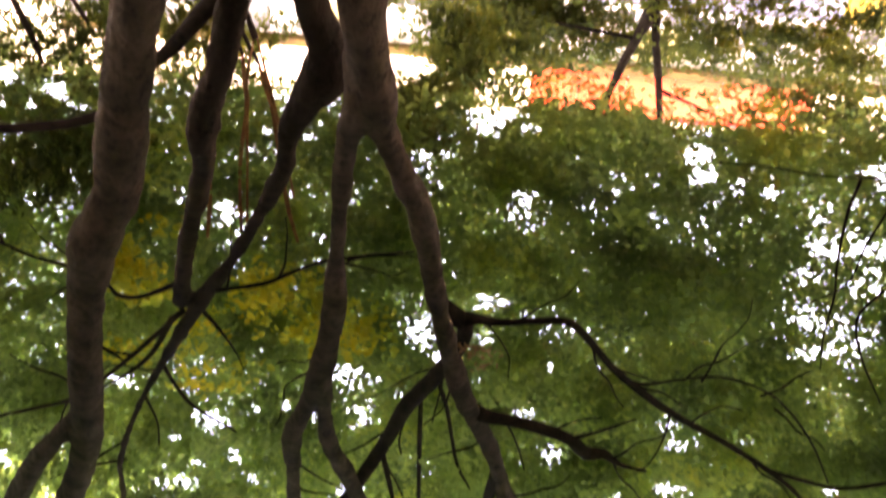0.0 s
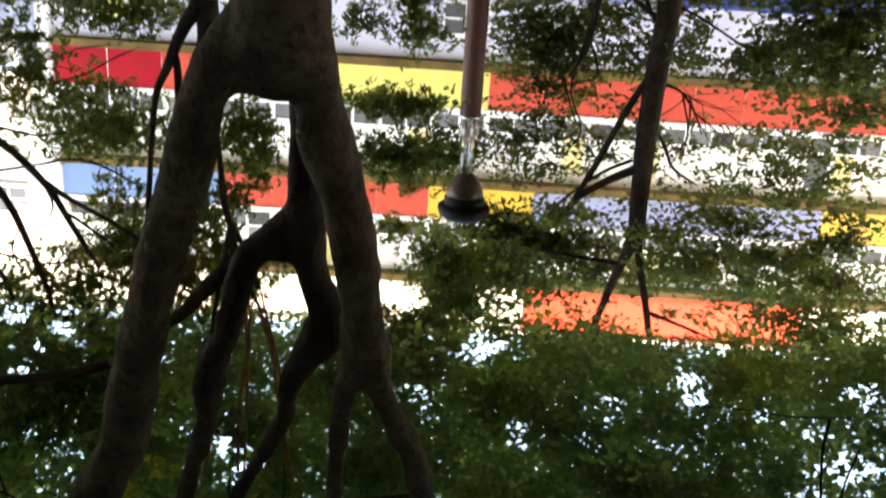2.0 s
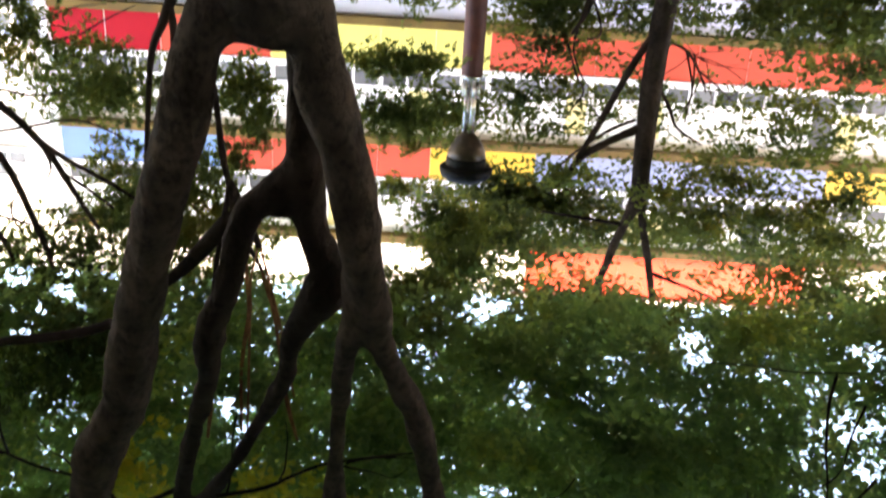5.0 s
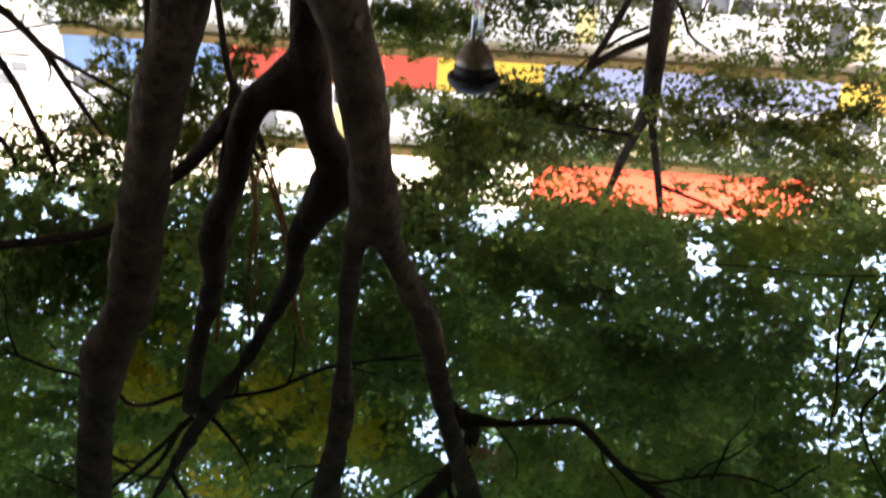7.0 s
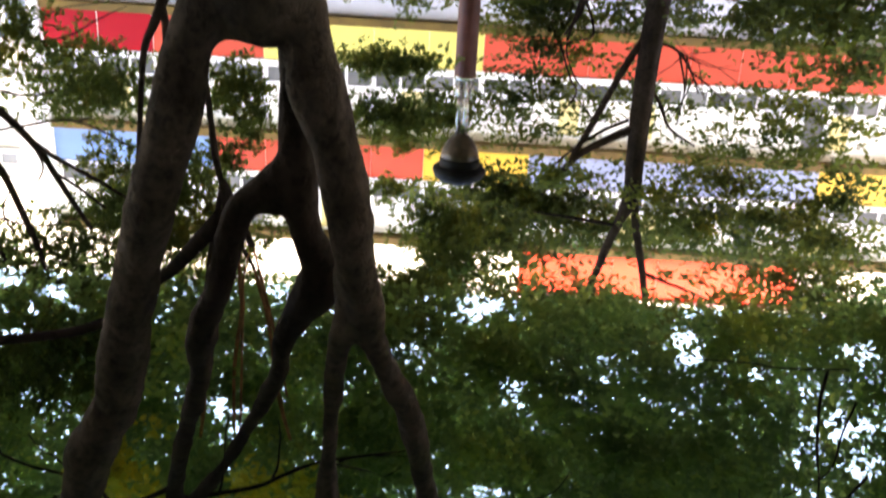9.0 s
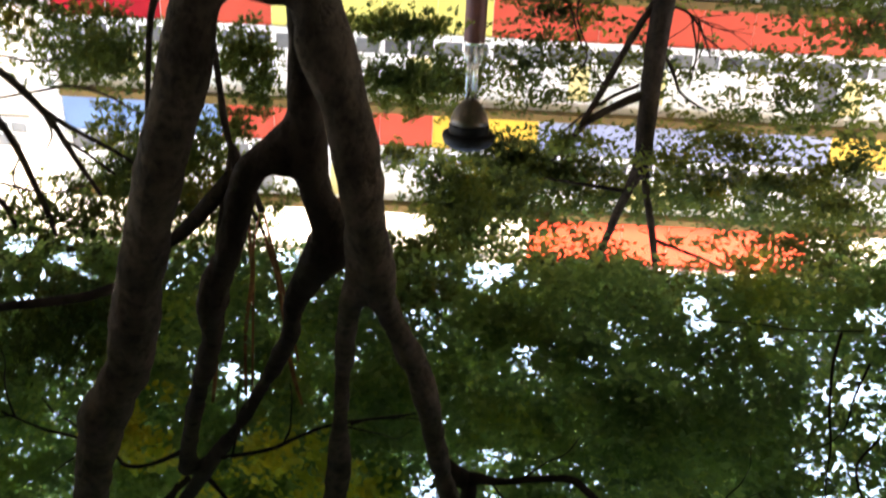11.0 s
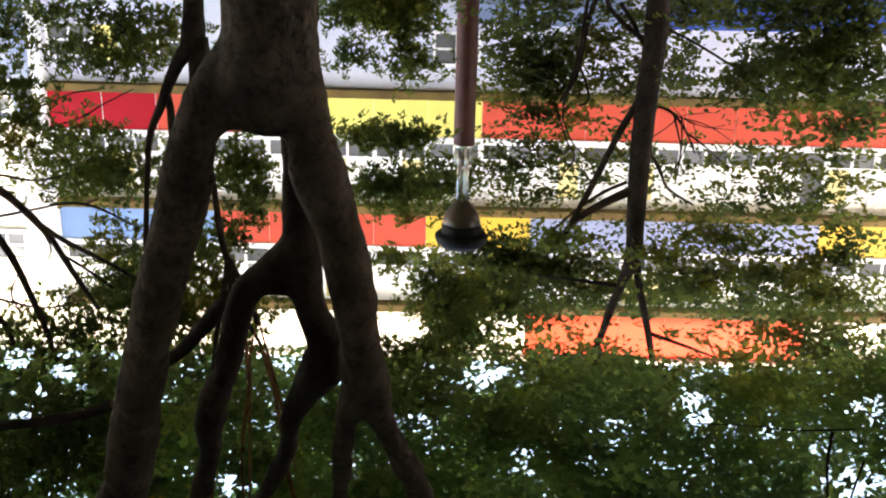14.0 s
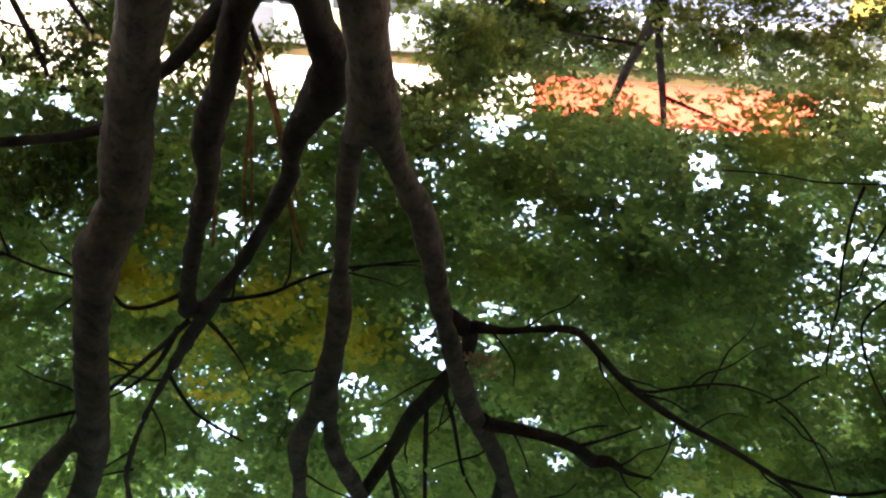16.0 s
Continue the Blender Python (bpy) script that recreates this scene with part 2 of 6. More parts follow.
def smooth_path(points, steps):
    """Points with radii, joined by a smooth curve."""
    p = np.array(points, float)
    p = np.vstack([2 * p[0] - p[1], p, 2 * p[-1] - p[-2]])
    out = []
    for i in range(1, len(p) - 2):
        for s in np.arange(steps) / steps:
            a, b, c, d = p[i - 1:i + 3]
            out.append(0.5 * (2 * b + (c - a) * s + (2 * a - 5 * b + 4 * c - d) * s ** 2 + (3 * b - a - 3 * c + d) * s ** 3))
    return np.array(out + [p[-2]])


def limb(parent, name, *points, steps=5, sides=12, rough=0.05, material=None, into=None):
    """A tapered, slightly knotty limb through (x, y, z, radius) points; into: a bmesh that it joins instead of a part of its own."""
    path = smooth_path(points, steps)
    bm, rings = into or bmesh.new(), []
    normal = Vector((0.3, 0.9, 0.1))
    for i, (x, y, z, r) in enumerate(path):
        r = max(r, 0.0025)
        along = Vector(path[min(i + 1, len(path) - 1)][:3] - path[max(i - 1, 0)][:3]).normalized()
        u = (normal - along * normal.dot(along)).normalized()
        normal, v, c = u, along.cross(u), Vector((x, y, z))
        ring = []
        for k in range(sides):
            a = 2 * math.pi * k / sides
            way = u * math.cos(a) + v * math.sin(a)
            swell = 1 + rough * (noise.noise((c + way * r) * (0.55 / max(r, 0.02))) + 0.6 * noise.noise((c + way * r) * (1.6 / max(r, 0.02))))
            ring.append(bm.verts.new(c + way * r * swell))
        rings.append(ring)
    for a, b in zip(rings, rings[1:]):
        for k in range(sides):
            bm.faces.new((a[k], a[(k + 1) % sides], b[(k + 1) % sides], b[k])).smooth = True
    bm.faces.new(rings[0][::-1]), bm.faces.new(rings[-1])
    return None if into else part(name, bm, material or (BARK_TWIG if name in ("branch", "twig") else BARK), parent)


def grown_together(bm, parent, name, label, material):
    """The forks of a stem as one body, with swollen joints and a knotty skin."""
    ob = part(name, bm, material, parent, label)
    weld = ob.modifiers.new("weld", "REMESH")
    weld.mode, weld.voxel_size, weld.use_smooth_shade = "VOXEL", 0.013, True
    soft = ob.modifiers.new("soft", "SMOOTH")
    soft.factor, soft.iterations = 0.5, 14
    for size, strength in ((0.22, 0.030), (0.07, 0.012)):
        lumps = bpy.data.textures.new("lumps", "CLOUDS")
        lumps.noise_scale, lumps.noise_depth = size, 2
        knots = ob.modifiers.new("knots", "DISPLACE")
        knots.texture, knots.strength, knots.mid_level, knots.texture_coords = lumps, strength, 0.5, "GLOBAL"
    return ob


# Leaf gaps placed to fit the camera's view: they run from about its eye through (x, z) in the plane y = 8, where they
# are that wide and high; hardly a leaf grows in them.
SIGHT_POINT = np.array((0.0, -0.02, 1.58))
SIGHT_GAPS = []


def sight_gap(x, z, wide, high):
    SIGHT_GAPS.append((x, z, wide, high))


sight_gap(0.04, 8.10, 0.29, 0.33)
sight_gap(-0.72, 8.07, 0.13, 0.15)
sight_gap(0.77, 8.86, 0.32, 0.27)
sight_gap(0.65, 9.41, 0.22, 0.28)
sight_gap(2.52, 9.76, 0.34, 0.30)
sight_gap(-3.10, 9.15, 0.18, 0.23)
sight_gap(-3.29, 9.52, 0.28, 0.16)
sight_gap(-1.73, 9.87, 0.17, 0.22)
sight_gap(-4.32, 6.42, 0.24, 0.23)
sight_gap(-4.76, 6.92, 0.24, 0.34)
sight_gap(-4.38, 7.43, 0.35, 0.32)
sight_gap(-4.82, 7.70, 0.37, 0.34)
sight_gap(-4.10, 6.84, 0.27, 0.14)
sight_gap(-3.96, 6.14, 0.11, 0.11)
sight_gap(-0.96, 6.18, 0.16, 0.11)
sight_gap(-1.61, 6.26, 0.14, 0.07)
sight_gap(-2.31, 6.27, 0.10, 0.05)
sight_gap(-2.56, 5.54, 0.15, 0.12)
sight_gap(-2.72, 5.73, 0.16, 0.11)
sight_gap(-2.60, 5.82, 0.14, 0.08)
sight_gap(-3.36, 5.88, 0.08, 0.09)
sight_gap(1.99, 6.90, 0.12, 0.12)
sight_gap(2.17, 6.72, 0.08, 0.07)
sight_gap(1.29, 5.72, 0.12, 0.06)
sight_gap(3.73, 5.47, 0.10, 0.11)
sight_gap(5.27, 10.76, 0.22, 0.29)
sight_gap(2.97, 10.89, 0.29, 0.22)
sight_gap(2.26, 10.34, 0.16, 0.18)
sight_gap(-3.30, 10.31, 0.29, 0.18)
sight_gap(-5.38, 10.12, 0.18, 0.10)
sight_gap(0.87, 10.86, 0.29, 0.30)
sight_gap(1.09, 11.41, 0.21, 0.26)
sight_gap(0.55, 11.51, 0.17, 0.21)
sight_gap(-0.18, 8.43, 0.12, 0.14)
sight_gap(3.57, 9.17, 0.18, 0.16)
sight_gap(-1.31, 9.17, 0.17, 0.11)
sight_gap(-1.51, 8.45, 0.11, 0.11)
sight_gap(-0.87, 7.56, 0.10, 0.07)
sight_gap(0.22, 9.01, 0.11, 0.16)
sight_gap(-4.38, 7.92, 0.25, 0.13)
sight_gap(-4.06, 9.36, 0.17, 0.10)
sight_gap(-1.64, 11.34, 0.11, 0.32)
sight_gap(4.85, 11.37, 0.13, 0.23)
sight_gap(1.24, 9.51, 0.07, 0.22)
sight_gap(2.03, 10.73, 0.12, 0.11)
sight_gap(-2.68, 10.52, 0.11, 0.18)
sight_gap(-3.56, 10.63, 0.15, 0.13)
sight_gap(-4.27, 5.57, 0.11, 0.07)
sight_gap(-0.47, 5.41, 0.22, 0.14)
sight_gap(1.94, 9.45, 0.09, 0.10)
sight_gap(-2.58, 8.50, 0.06, 0.09)
sight_gap(-2.09, 8.38, 0.06, 0.09)
sight_gap(3.27, 10.95, 0.11, 0.13)
sight_gap(0.26, 6.51, 0.04, 0.05)
sight_gap(4.25, 5.30, 0.17, 0.15)
sight_gap(3.77, 5.41, 0.15, 0.09)
sight_gap(4.23, 5.90, 0.20, 0.08)
sight_gap(3.51, 5.60, 0.11, 0.06)
sight_gap(-2.62, 5.54, 0.17, 0.10)
sight_gap(-4.43, 5.56, 0.14, 0.15)
sight_gap(2.18, 6.61, 0.14, 0.12)
sight_gap(1.70, 5.69, 0.08, 0.06)
sight_gap(1.18, 5.53, 0.06, 0.06)
sight_gap(4.03, 5.61, 0.08, 0.08)
sight_gap(-0.49, 5.26, 0.31, 0.09)
sight_gap(-0.90, 5.41, 0.15, 0.06)
sight_gap(-2.92, 5.18, 0.62, 0.03)
sight_gap(-4.29, 6.51, 0.31, 0.13)
sight_gap(4.26, 5.62, 0.14, 0.05)
sight_gap(1.44, 4.99, 0.19, 0.15)
sight_gap(0.31, 4.88, 0.23, 0.12)
sight_gap(2.97, 10.06, 0.12, 0.12)
sight_gap(1.59, 9.41, 0.09, 0.10)
sight_gap(2.79, 10.51, 0.18, 0.11)
sight_gap(1.92, 6.68, 0.18, 0.07)
sight_gap(-1.24, 5.01, 0.16, 0.05)
sight_gap(-1.85, 4.89, 0.14, 0.07)
sight_gap(-2.30, 4.99, 0.14, 0.06)
sight_gap(-2.73, 4.92, 0.14, 0.07)
sight_gap(-3.14, 5.07, 0.14, 0.04)
sight_gap(-2.39, 2.25, 0.18, 0.23)
sight_gap(-2.54, 5.18, 0.14, 0.03)
sight_gap(-4.34, 6.46, 0.31, 0.18)
sight_gap(-4.37, 6.48, 0.39, 0.20)
sight_gap(1.38, 4.92, 0.15, 0.20)
sight_gap(0.39, 4.79, 0.24, 0.14)



class Crown:
    """Gathers the leaves of one crown, bough by bough, into one mesh."""

    def __init__(self, seed, wide=1.0, apart=0.55, tufted=False):
        """wide: how broad the leaves are; apart: how far they sit from one another along a spray; tufted: leaves in drooping rosettes."""
        self.rng, self.verts, self.wide, self.apart, self.tufted = np.random.default_rng(seed), [], wide, apart, tufted

    def bough(self, x, y, z, rx, ry, rz, count, size, tilt=0.5):
        """count leaves of that length in flat sprays round a bough's middle."""
        g = self.rng
        sprays = max(3, int(count) // 9)
        mid = g.normal(0, 0.5, (sprays, 3)) * (rx, ry, rz) + (x, y, z)
        turn = g.uniform(0, 2 * math.pi, sprays)
        which = np.repeat(np.arange(sprays), 9)
        n = len(which)
        step = np.tile(np.arange(9), sprays)
        side = np.where(step % 2 == 0, 1.0, -1.0)
        head = turn[which] + (step * 2 * math.pi / 9 + g.normal(0, 0.3, n) if self.tufted else side * g.uniform(0.5, 1.1, n))
        along = (step - 4) * size * self.apart * (0.25 if self.tufted else 1.0)
        base = mid[which] + np.stack([np.cos(turn[which]) * along, np.sin(turn[which]) * along, -0.12 * np.abs(along) + g.normal(0, size * 0.3, n)], 1)
        fwd = np.stack([np.cos(head), np.sin(head), g.normal(-0.7 if self.tufted else -0.25, tilt * 0.8, n)], 1)
        fwd /= np.linalg.norm(fwd, axis=1)[:, None]
        up = np.stack([g.normal(0, tilt, n), g.normal(0, tilt, n), np.ones(n)], 1)
        wide = np.cross(fwd, up)
        wide /= np.linalg.norm(wide, axis=1)[:, None]
        up = np.cross(wide, fwd)
        long = (size * g.uniform(0.6, 1.25, n))[:, None]
        w = long * self.wide * g.uniform(0.24, 0.36, n)[:, None]
        tip, bend = base + fwd * long - up * long * 0.12, up * long * 0.07
        leaves = np.stack([base, base + fwd * long * 0.35 + wide * w + bend, base + fwd * long * 0.72 + wide * w * 0.75 + bend, tip,
                           base + fwd * long * 0.72 - wide * w * 0.75 + bend, base + fwd * long * 0.35 - wide * w + bend], 1)
        way = leaves.mean(1) - SIGHT_POINT
        way = way[:, (0, 2)] * (8.0 - SIGHT_POINT[1]) / np.maximum(way[:, 1:2], 0.5)
        bare = np.zeros(n, bool)
        for sx, sz, rx0, rz0 in SIGHT_GAPS:
            off = np.hypot((way[:, 0] - sx) / rx0, (way[:, 1] + SIGHT_POINT[2] - sz) / rz0)
            bare |= g.random(n) < 0.92 / (1 + np.exp(5.2 * (off - 0.88)))
        self.verts.append(leaves[~bare].reshape(-1, 3))

    def build(self, parent, material, label="", plain=False):
        """plain: leaves of four corners instead of six, for the densest crown."""
        v = np.concatenate(self.verts)
        leaves = len(v) // 6
        if plain:
            six = v.reshape(-1, 6, 3)
            mid = (six[:, 0] + six[:, 3]) / 2
            one, two = mid + 1.3 * ((six[:, 1] + six[:, 2]) / 2 - mid), mid + 1.3 * ((six[:, 4] + six[:, 5]) / 2 - mid)
            v = np.stack([six[:, 0], one, six[:, 3], two], 1).reshape(-1, 3)
        mesh = bpy.data.meshes.new("crown")
        mesh.vertices.add(len(v))
        mesh.vertices.foreach_set("co", v.astype(np.float32).ravel())
        quads = np.arange(leaves * 4) if plain else (np.arange(leaves)[:, None, None] * 6 + np.array([[0, 1, 2, 3], [0, 3, 4, 5]])).reshape(-1)
        mesh.loops.add(len(quads))
        mesh.loops.foreach_set("vertex_index", quads.astype(np.int32))
        mesh.polygons.add(len(quads) // 4)
        mesh.polygons.foreach_set("loop_start", (np.arange(len(quads) // 4) * 4).astype(np.int32))
        mesh.update(calc_edges=True)
        mesh.materials.append(material)
        ob = new("crown", mesh)
        ob.parent, ob.matrix_parent_inverse = parent, Matrix.Translation(-parent.location)
        return tagged(ob, label, kind="stuff")


def thing(name, x, y, z, label, category, group="", kind=""):
    ob = tagged(new(name), label, category, group, kind)
    ob.location = (x, y, z)
    return ob


LEAF_MESHES = []
for i in range(4):
    w, b = 0.27 + 0.03 * i, 0.05 + 0.02 * i
    rim = [(0, 0, 0), (0.35, w, b), (0.72, 0.75 * w, b), (1, 0, -0.12), (0.72, -0.75 * w, b), (0.35, -w, b)]
    bm = bmesh.new()
    v = [bm.verts.new(p) for p in rim]
    bm.faces.new(v[:4]), bm.faces.new((v[0], v[3], v[4], v[5]))
    mesh = bpy.data.meshes.new("leaf")
    bm.to_mesh(mesh)
    bm.free()
    mesh.materials.append(LEAF)
    LEAF_MESHES.append(mesh)


def single_leaves(parent, a, b, count, size, seed):
    """Single leaves set along a twig from a to b."""
    g = np.random.default_rng(seed)
    a, b = Vector(a), Vector(b)
    for i in range(count):
        ob = new("leaf", LEAF_MESHES[i % 4])
        ob.parent, ob.matrix_parent_inverse = parent, Matrix.Translation(-parent.location)
        at = a.lerp(b, (i + g.uniform(0, 1)) / count) + Vector((g.normal(0, 0.04), 0.04 + abs(g.normal(0, 0.03)), g.normal(0, 0.04)))
        k = size * g.uniform(0.7, 1.3)
        ob.matrix_basis = Matrix.LocRotScale(at, Euler((g.normal(0, 0.7), g.normal(0.4, 0.5), g.uniform(0, 6.28))), (k, k, k))


# ---- ground ----
def ground_sheet():
    bm = bmesh.new()
    bmesh.ops.create_grid(bm, x_segments=80, y_segments=80, size=400)
    for v in bm.verts:
        d = v.co.length
        v.co.z = 0.0 if d < 60 else 0.6 * noise.noise(v.co * 0.02)
    return tagged(part("ground", bm, EARTH), "bare brown earth with leaf litter under trees", "ground", kind="structure")


ground_sheet()
tagged(part("pavement", block(-34, 34, 18.0, 23.7, -0.2, 0.12, 0.02), PAVING), "grey concrete pavement along the building", "pavement", kind="structure")
# added, unseen: a plain wall to the south, in two heights, that keeps sun off trees and lower facade
south = block(-34, -4.6, -5.6, -5.0, 0, 34.15)
block(-4.595, 24, -5.6, -5.0, 0, 22.0, 0.02, south)
tagged(part("wall_south", south, BRICK), "added unseen wall that blocks the sun", "wall", kind="structure")


# ---- the building: storeys of coloured parapet panels and ribbon windows ----
FACE, STOREY, LEFT = 24.0, 3.2, 10.75
EDGES = [LEFT - 1.47 * i for i in range(10)] + [LEFT - 1.47 * 9 - 1.353 * i for i in range(1, 15)]
RIGHT = EDGES[-1]
house = thing("apartment_building", 0, FACE, 0, "white building with red, blue and yellow panel bands", "building")
part("wall", block(RIGHT - 4, LEFT, FACE + 0.32, FACE + 10, 0, 12.4), WHITE, house, "white rendered core wall")
part("roof", block(RIGHT - 4.2, LEFT + 0.2, FACE - 0.15, FACE + 10.2, 12.4, 12.52, 0.02), WHITE, house, "flat roof with white coping")


def panel_mesh(width, height, material):
    joint = 0.016 if material in (CRIMSON, BLUE) else 0.005
    bm = block(-width / 2 + joint, width / 2 - joint, -0.014, 0.0, 0, height, 0.004)
    mesh = bpy.data.meshes.new("panel")
    bm.to_mesh(mesh)
    bm.free()
    mesh.materials.append(material)
    return mesh


def band(z, height, colours):
    """One parapet: ledge, backing, one panel a bay, white capping."""
    part("ledge", block(RIGHT - 4, LEFT, FACE - 0.12, FACE + 0.32, z - 0.22, z - 0.004, 0.015), OCHRE, house, "ochre wooden ledge")
    part("backing", block(RIGHT - 4, LEFT, FACE + 0.003, FACE + 0.315, z, z + height), FRAME, house)
    part("capping", block(RIGHT - 4, LEFT, FACE - 0.06, FACE + 0.315, z + height + 0.003, z + height + 0.14, 0.012), FRAME, house, "white capping strip")
    made = {}
    for i, (a, b) in enumerate(zip(EDGES, EDGES[1:])):
        key = (colours[i].name, round(a - b, 3))
        made[key] = made.get(key) or panel_mesh(a - b, height, colours[i])
        piece("panel", made[key], house, (a + b) / 2, FACE, z)


BAYS = len(EDGES) - 1
band(4.95, 1.0, [CRIMSON] * 2 + [RED] * 2 + [YELLOW] * 4 + [RED] * (BAYS - 8))
band(8.17, 0.93, [BLUE] * 3 + [RED] * 4 + [GOLD] * 2 + [PALE] * 6 + [GOLD] * (BAYS - 15))
band(11.08, 1.3, [WHITE] * 9 + [RED_SUNLIT] * 6 + [WHITE] * (BAYS - 15))


def data_of(bm, material, name):
    mesh = bpy.data.meshes.new(name)
    bm.to_mesh(mesh)
    bm.free()
    mesh.materials.append(material)
    return mesh


def window_frame_mesh(w, h, split):
    """White frame with a middle post and a rail at the height split."""
    bm = bmesh.new()
    for x0, x1, z0, z1 in ((-w / 2, -w / 2 + 0.07, 0, h), (w / 2 - 0.07, w / 2, 0, h), (-0.035, 0.035, 0.07, h - 0.07),
                           (-w / 2 + 0.07, w / 2 - 0.07, 0, 0.07), (-w / 2 + 0.07, w / 2 - 0.07, h - 0.07, h)):
        block(x0, x1, -0.03, 0.05, z0, z1, 0.006, bm)
    for s in (-1, 1):
        block(s * (w / 2 - 0.07), s * 0.035, -0.026, 0.046, split - 0.03, split + 0.03, 0.006, bm)
    return data_of(bm, FRAME, "window_frame")


def ribbon(z, h, split, pattern):
    """A row of windows, one a bay: low grey panes, blinds above."""
    kit = {}
    for i, (a, b) in enumerate(zip(EDGES, EDGES[1:])):
        w = round(a - b - 0.012, 3)
        if w not in kit:
            half = w / 2 - 0.105
            kit[w] = (window_frame_mesh(w, h, split), data_of(block(-half / 2, half / 2, 0.0, 0.012, 0, split - 0.1), PANE, "pane"),
                      data_of(block(-half / 2, half / 2, 0.0, 0.012, 0, h - split - 0.1), BLIND, "blind"),
                      data_of(block(-half / 2, half / 2, 0.0, 0.012, 0, h - split - 0.1), BLIND_Y, "blind"),
                      data_of(block(-half / 2, half / 2, 0.0, 0.012, 0, h - split - 0.1), PANE, "pane"), half)
        frame_mesh, low, white, yellow, grey, half = kit[w]
        x = (a + b) / 2
        fr = piece("window", frame_mesh, house, x, FACE + 0.16, z)
        for s in (-1, 1):
            cx = s * (0.035 + half / 2)
            piece("pane", low, fr, cx, 0.012, 0.07)
            kind = pattern[(2 * i + (s > 0)) % len(pattern)]
            piece("pane" if kind == "g" else "blind", {"w": white, "y": yellow, "g": grey}[kind], fr, cx, 0.014, split + 0.03)


ribbon(6.10, 1.57, 0.5, "wwwywwwwgwwyywwwwwyw")
ribbon(9.25, 1.55, 0.5, "wwyywwgwwwwywwwwyyww")
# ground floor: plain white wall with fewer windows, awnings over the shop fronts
part("wall", block(RIGHT - 4, LEFT, FACE + 0.1, FACE + 0.315, 0, 4.67), SHADE_WHITE, house, "white ground-floor wall, toned bluish as in shade")
part("panel", block(8.75, 9.35, FACE + 0.05, FACE + 0.097, 3.2, 4.1, 0.006), YELLOW, house, "small yellow wall panel")
part("plinth", block(RIGHT - 4, LEFT, FACE + 0.02, FACE + 0.096, 0, 0.5, 0.01), COOL, house, "grey-blue plinth")
for i in (0, 2, 4, 7, 9, 13, 14, 17, 18):
    a, b = EDGES[i], EDGES[i + 1]
    fr = piece("window", window_frame_mesh(a - b - 0.2, 0.9, 0.45), house, (a + b) / 2, FACE + 0.06, 3.15)
    half = (a - b - 0.2) / 2 - 0.105
    for s in (-1, 1):
        piece("pane", data_of(block(-half / 2, half / 2, 0, 0.012, 0, 0.35), PANE, "pane"), fr, s * (0.035 + half / 2), 0.012, 0.07)
        piece("pane", data_of(block(-half / 2, half / 2, 0, 0.012, 0, 0.35), PANE, "pane"), fr, s * (0.035 + half / 2), 0.012, 0.48)


def awning(x0, x1, material, words):
    """A sloping cloth awning with a hanging, scalloped front."""
    bm, n = bmesh.new(), max(4, int((x0 - x1) / 0.3))
    rows = [[bm.verts.new((x0 + (x1 - x0) * i / n, y, z - (0.05 if low and i % 2 else 0))) for i in range(n + 1)]
            for y, z, low in ((FACE + 0.09, 2.95, 0), (FACE - 0.55, 2.68, 0), (FACE - 1.15, 2.38, 0), (FACE - 1.17, 2.05, 1))]
    for a, b in zip(rows, rows[1:]):
        for i in range(n):
            bm.faces.new((a[i], a[i + 1], b[i + 1], b[i]))
    bmesh.ops.solidify(bm, geom=bm.faces[:], thickness=0.02)
    return part("awning", bm, material, house, words)


awning(-5.6, -13.2, AWNING, "deep blue cloth awning")
awning(-0.6, -4.6, COOL, "grey-blue cloth awning")

# ---- the side wing beyond the corner ----
wing = thing("building_wing", 15, FACE, 0, "plain white side wing with small windows", "building")
part("wall", block(LEFT + 0.3, 24, FACE - 0.1, FACE + 10, 5.75, 12.3), WHITE, wing, "white upper wall")
# Lower wall tinted blue in place of tree shade on white.
part("wall", block(LEFT + 0.3, 24, FACE - 0.1, FACE + 10, 0, 5.746), COOL, wing, "lower wall, white tinted blue as in shade")
part("pillar", block(LEFT + 0.004, LEFT + 0.296, FACE - 0.22, FACE + 0.4, 0, 12.45, 0.02), FRAME, wing, "white corner pillar")
part("coping", block(LEFT + 0.3, 24.1, FACE - 0.2, FACE + 10, 12.304, 12.45, 0.02), FRAME, wing)
SMALL = window_frame_mesh(1.1, 0.85, 0.4)
SMALL_PANE = data_of(block(-0.22, 0.22, 0, 0.012, 0, 0.3), PANE, "pane"), data_of(block(-0.22, 0.22, 0, 0.012, 0, 0.35), PANE, "pane")
for x, z in ((12.2, 4.7), (12.25, 8.9), (14.6, 4.7), (14.6, 8.9), (12.2, 1.4), (14.6, 1.4)):
    fr = piece("window", SMALL, wing, x, FACE - 0.14, z)
    for s in (-1, 1):
        piece("pane", SMALL_PANE[0], fr, s * 0.257, 0.012, 0.07)
        piece("pane", SMALL_PANE[1], fr, s * 0.257, 0.012, 0.43)
    part("sill", block(x - 0.6, x + 0.6, FACE - 0.22, FACE - 0.103, z - 0.07, z - 0.004, 0.01), FRAME, wing)


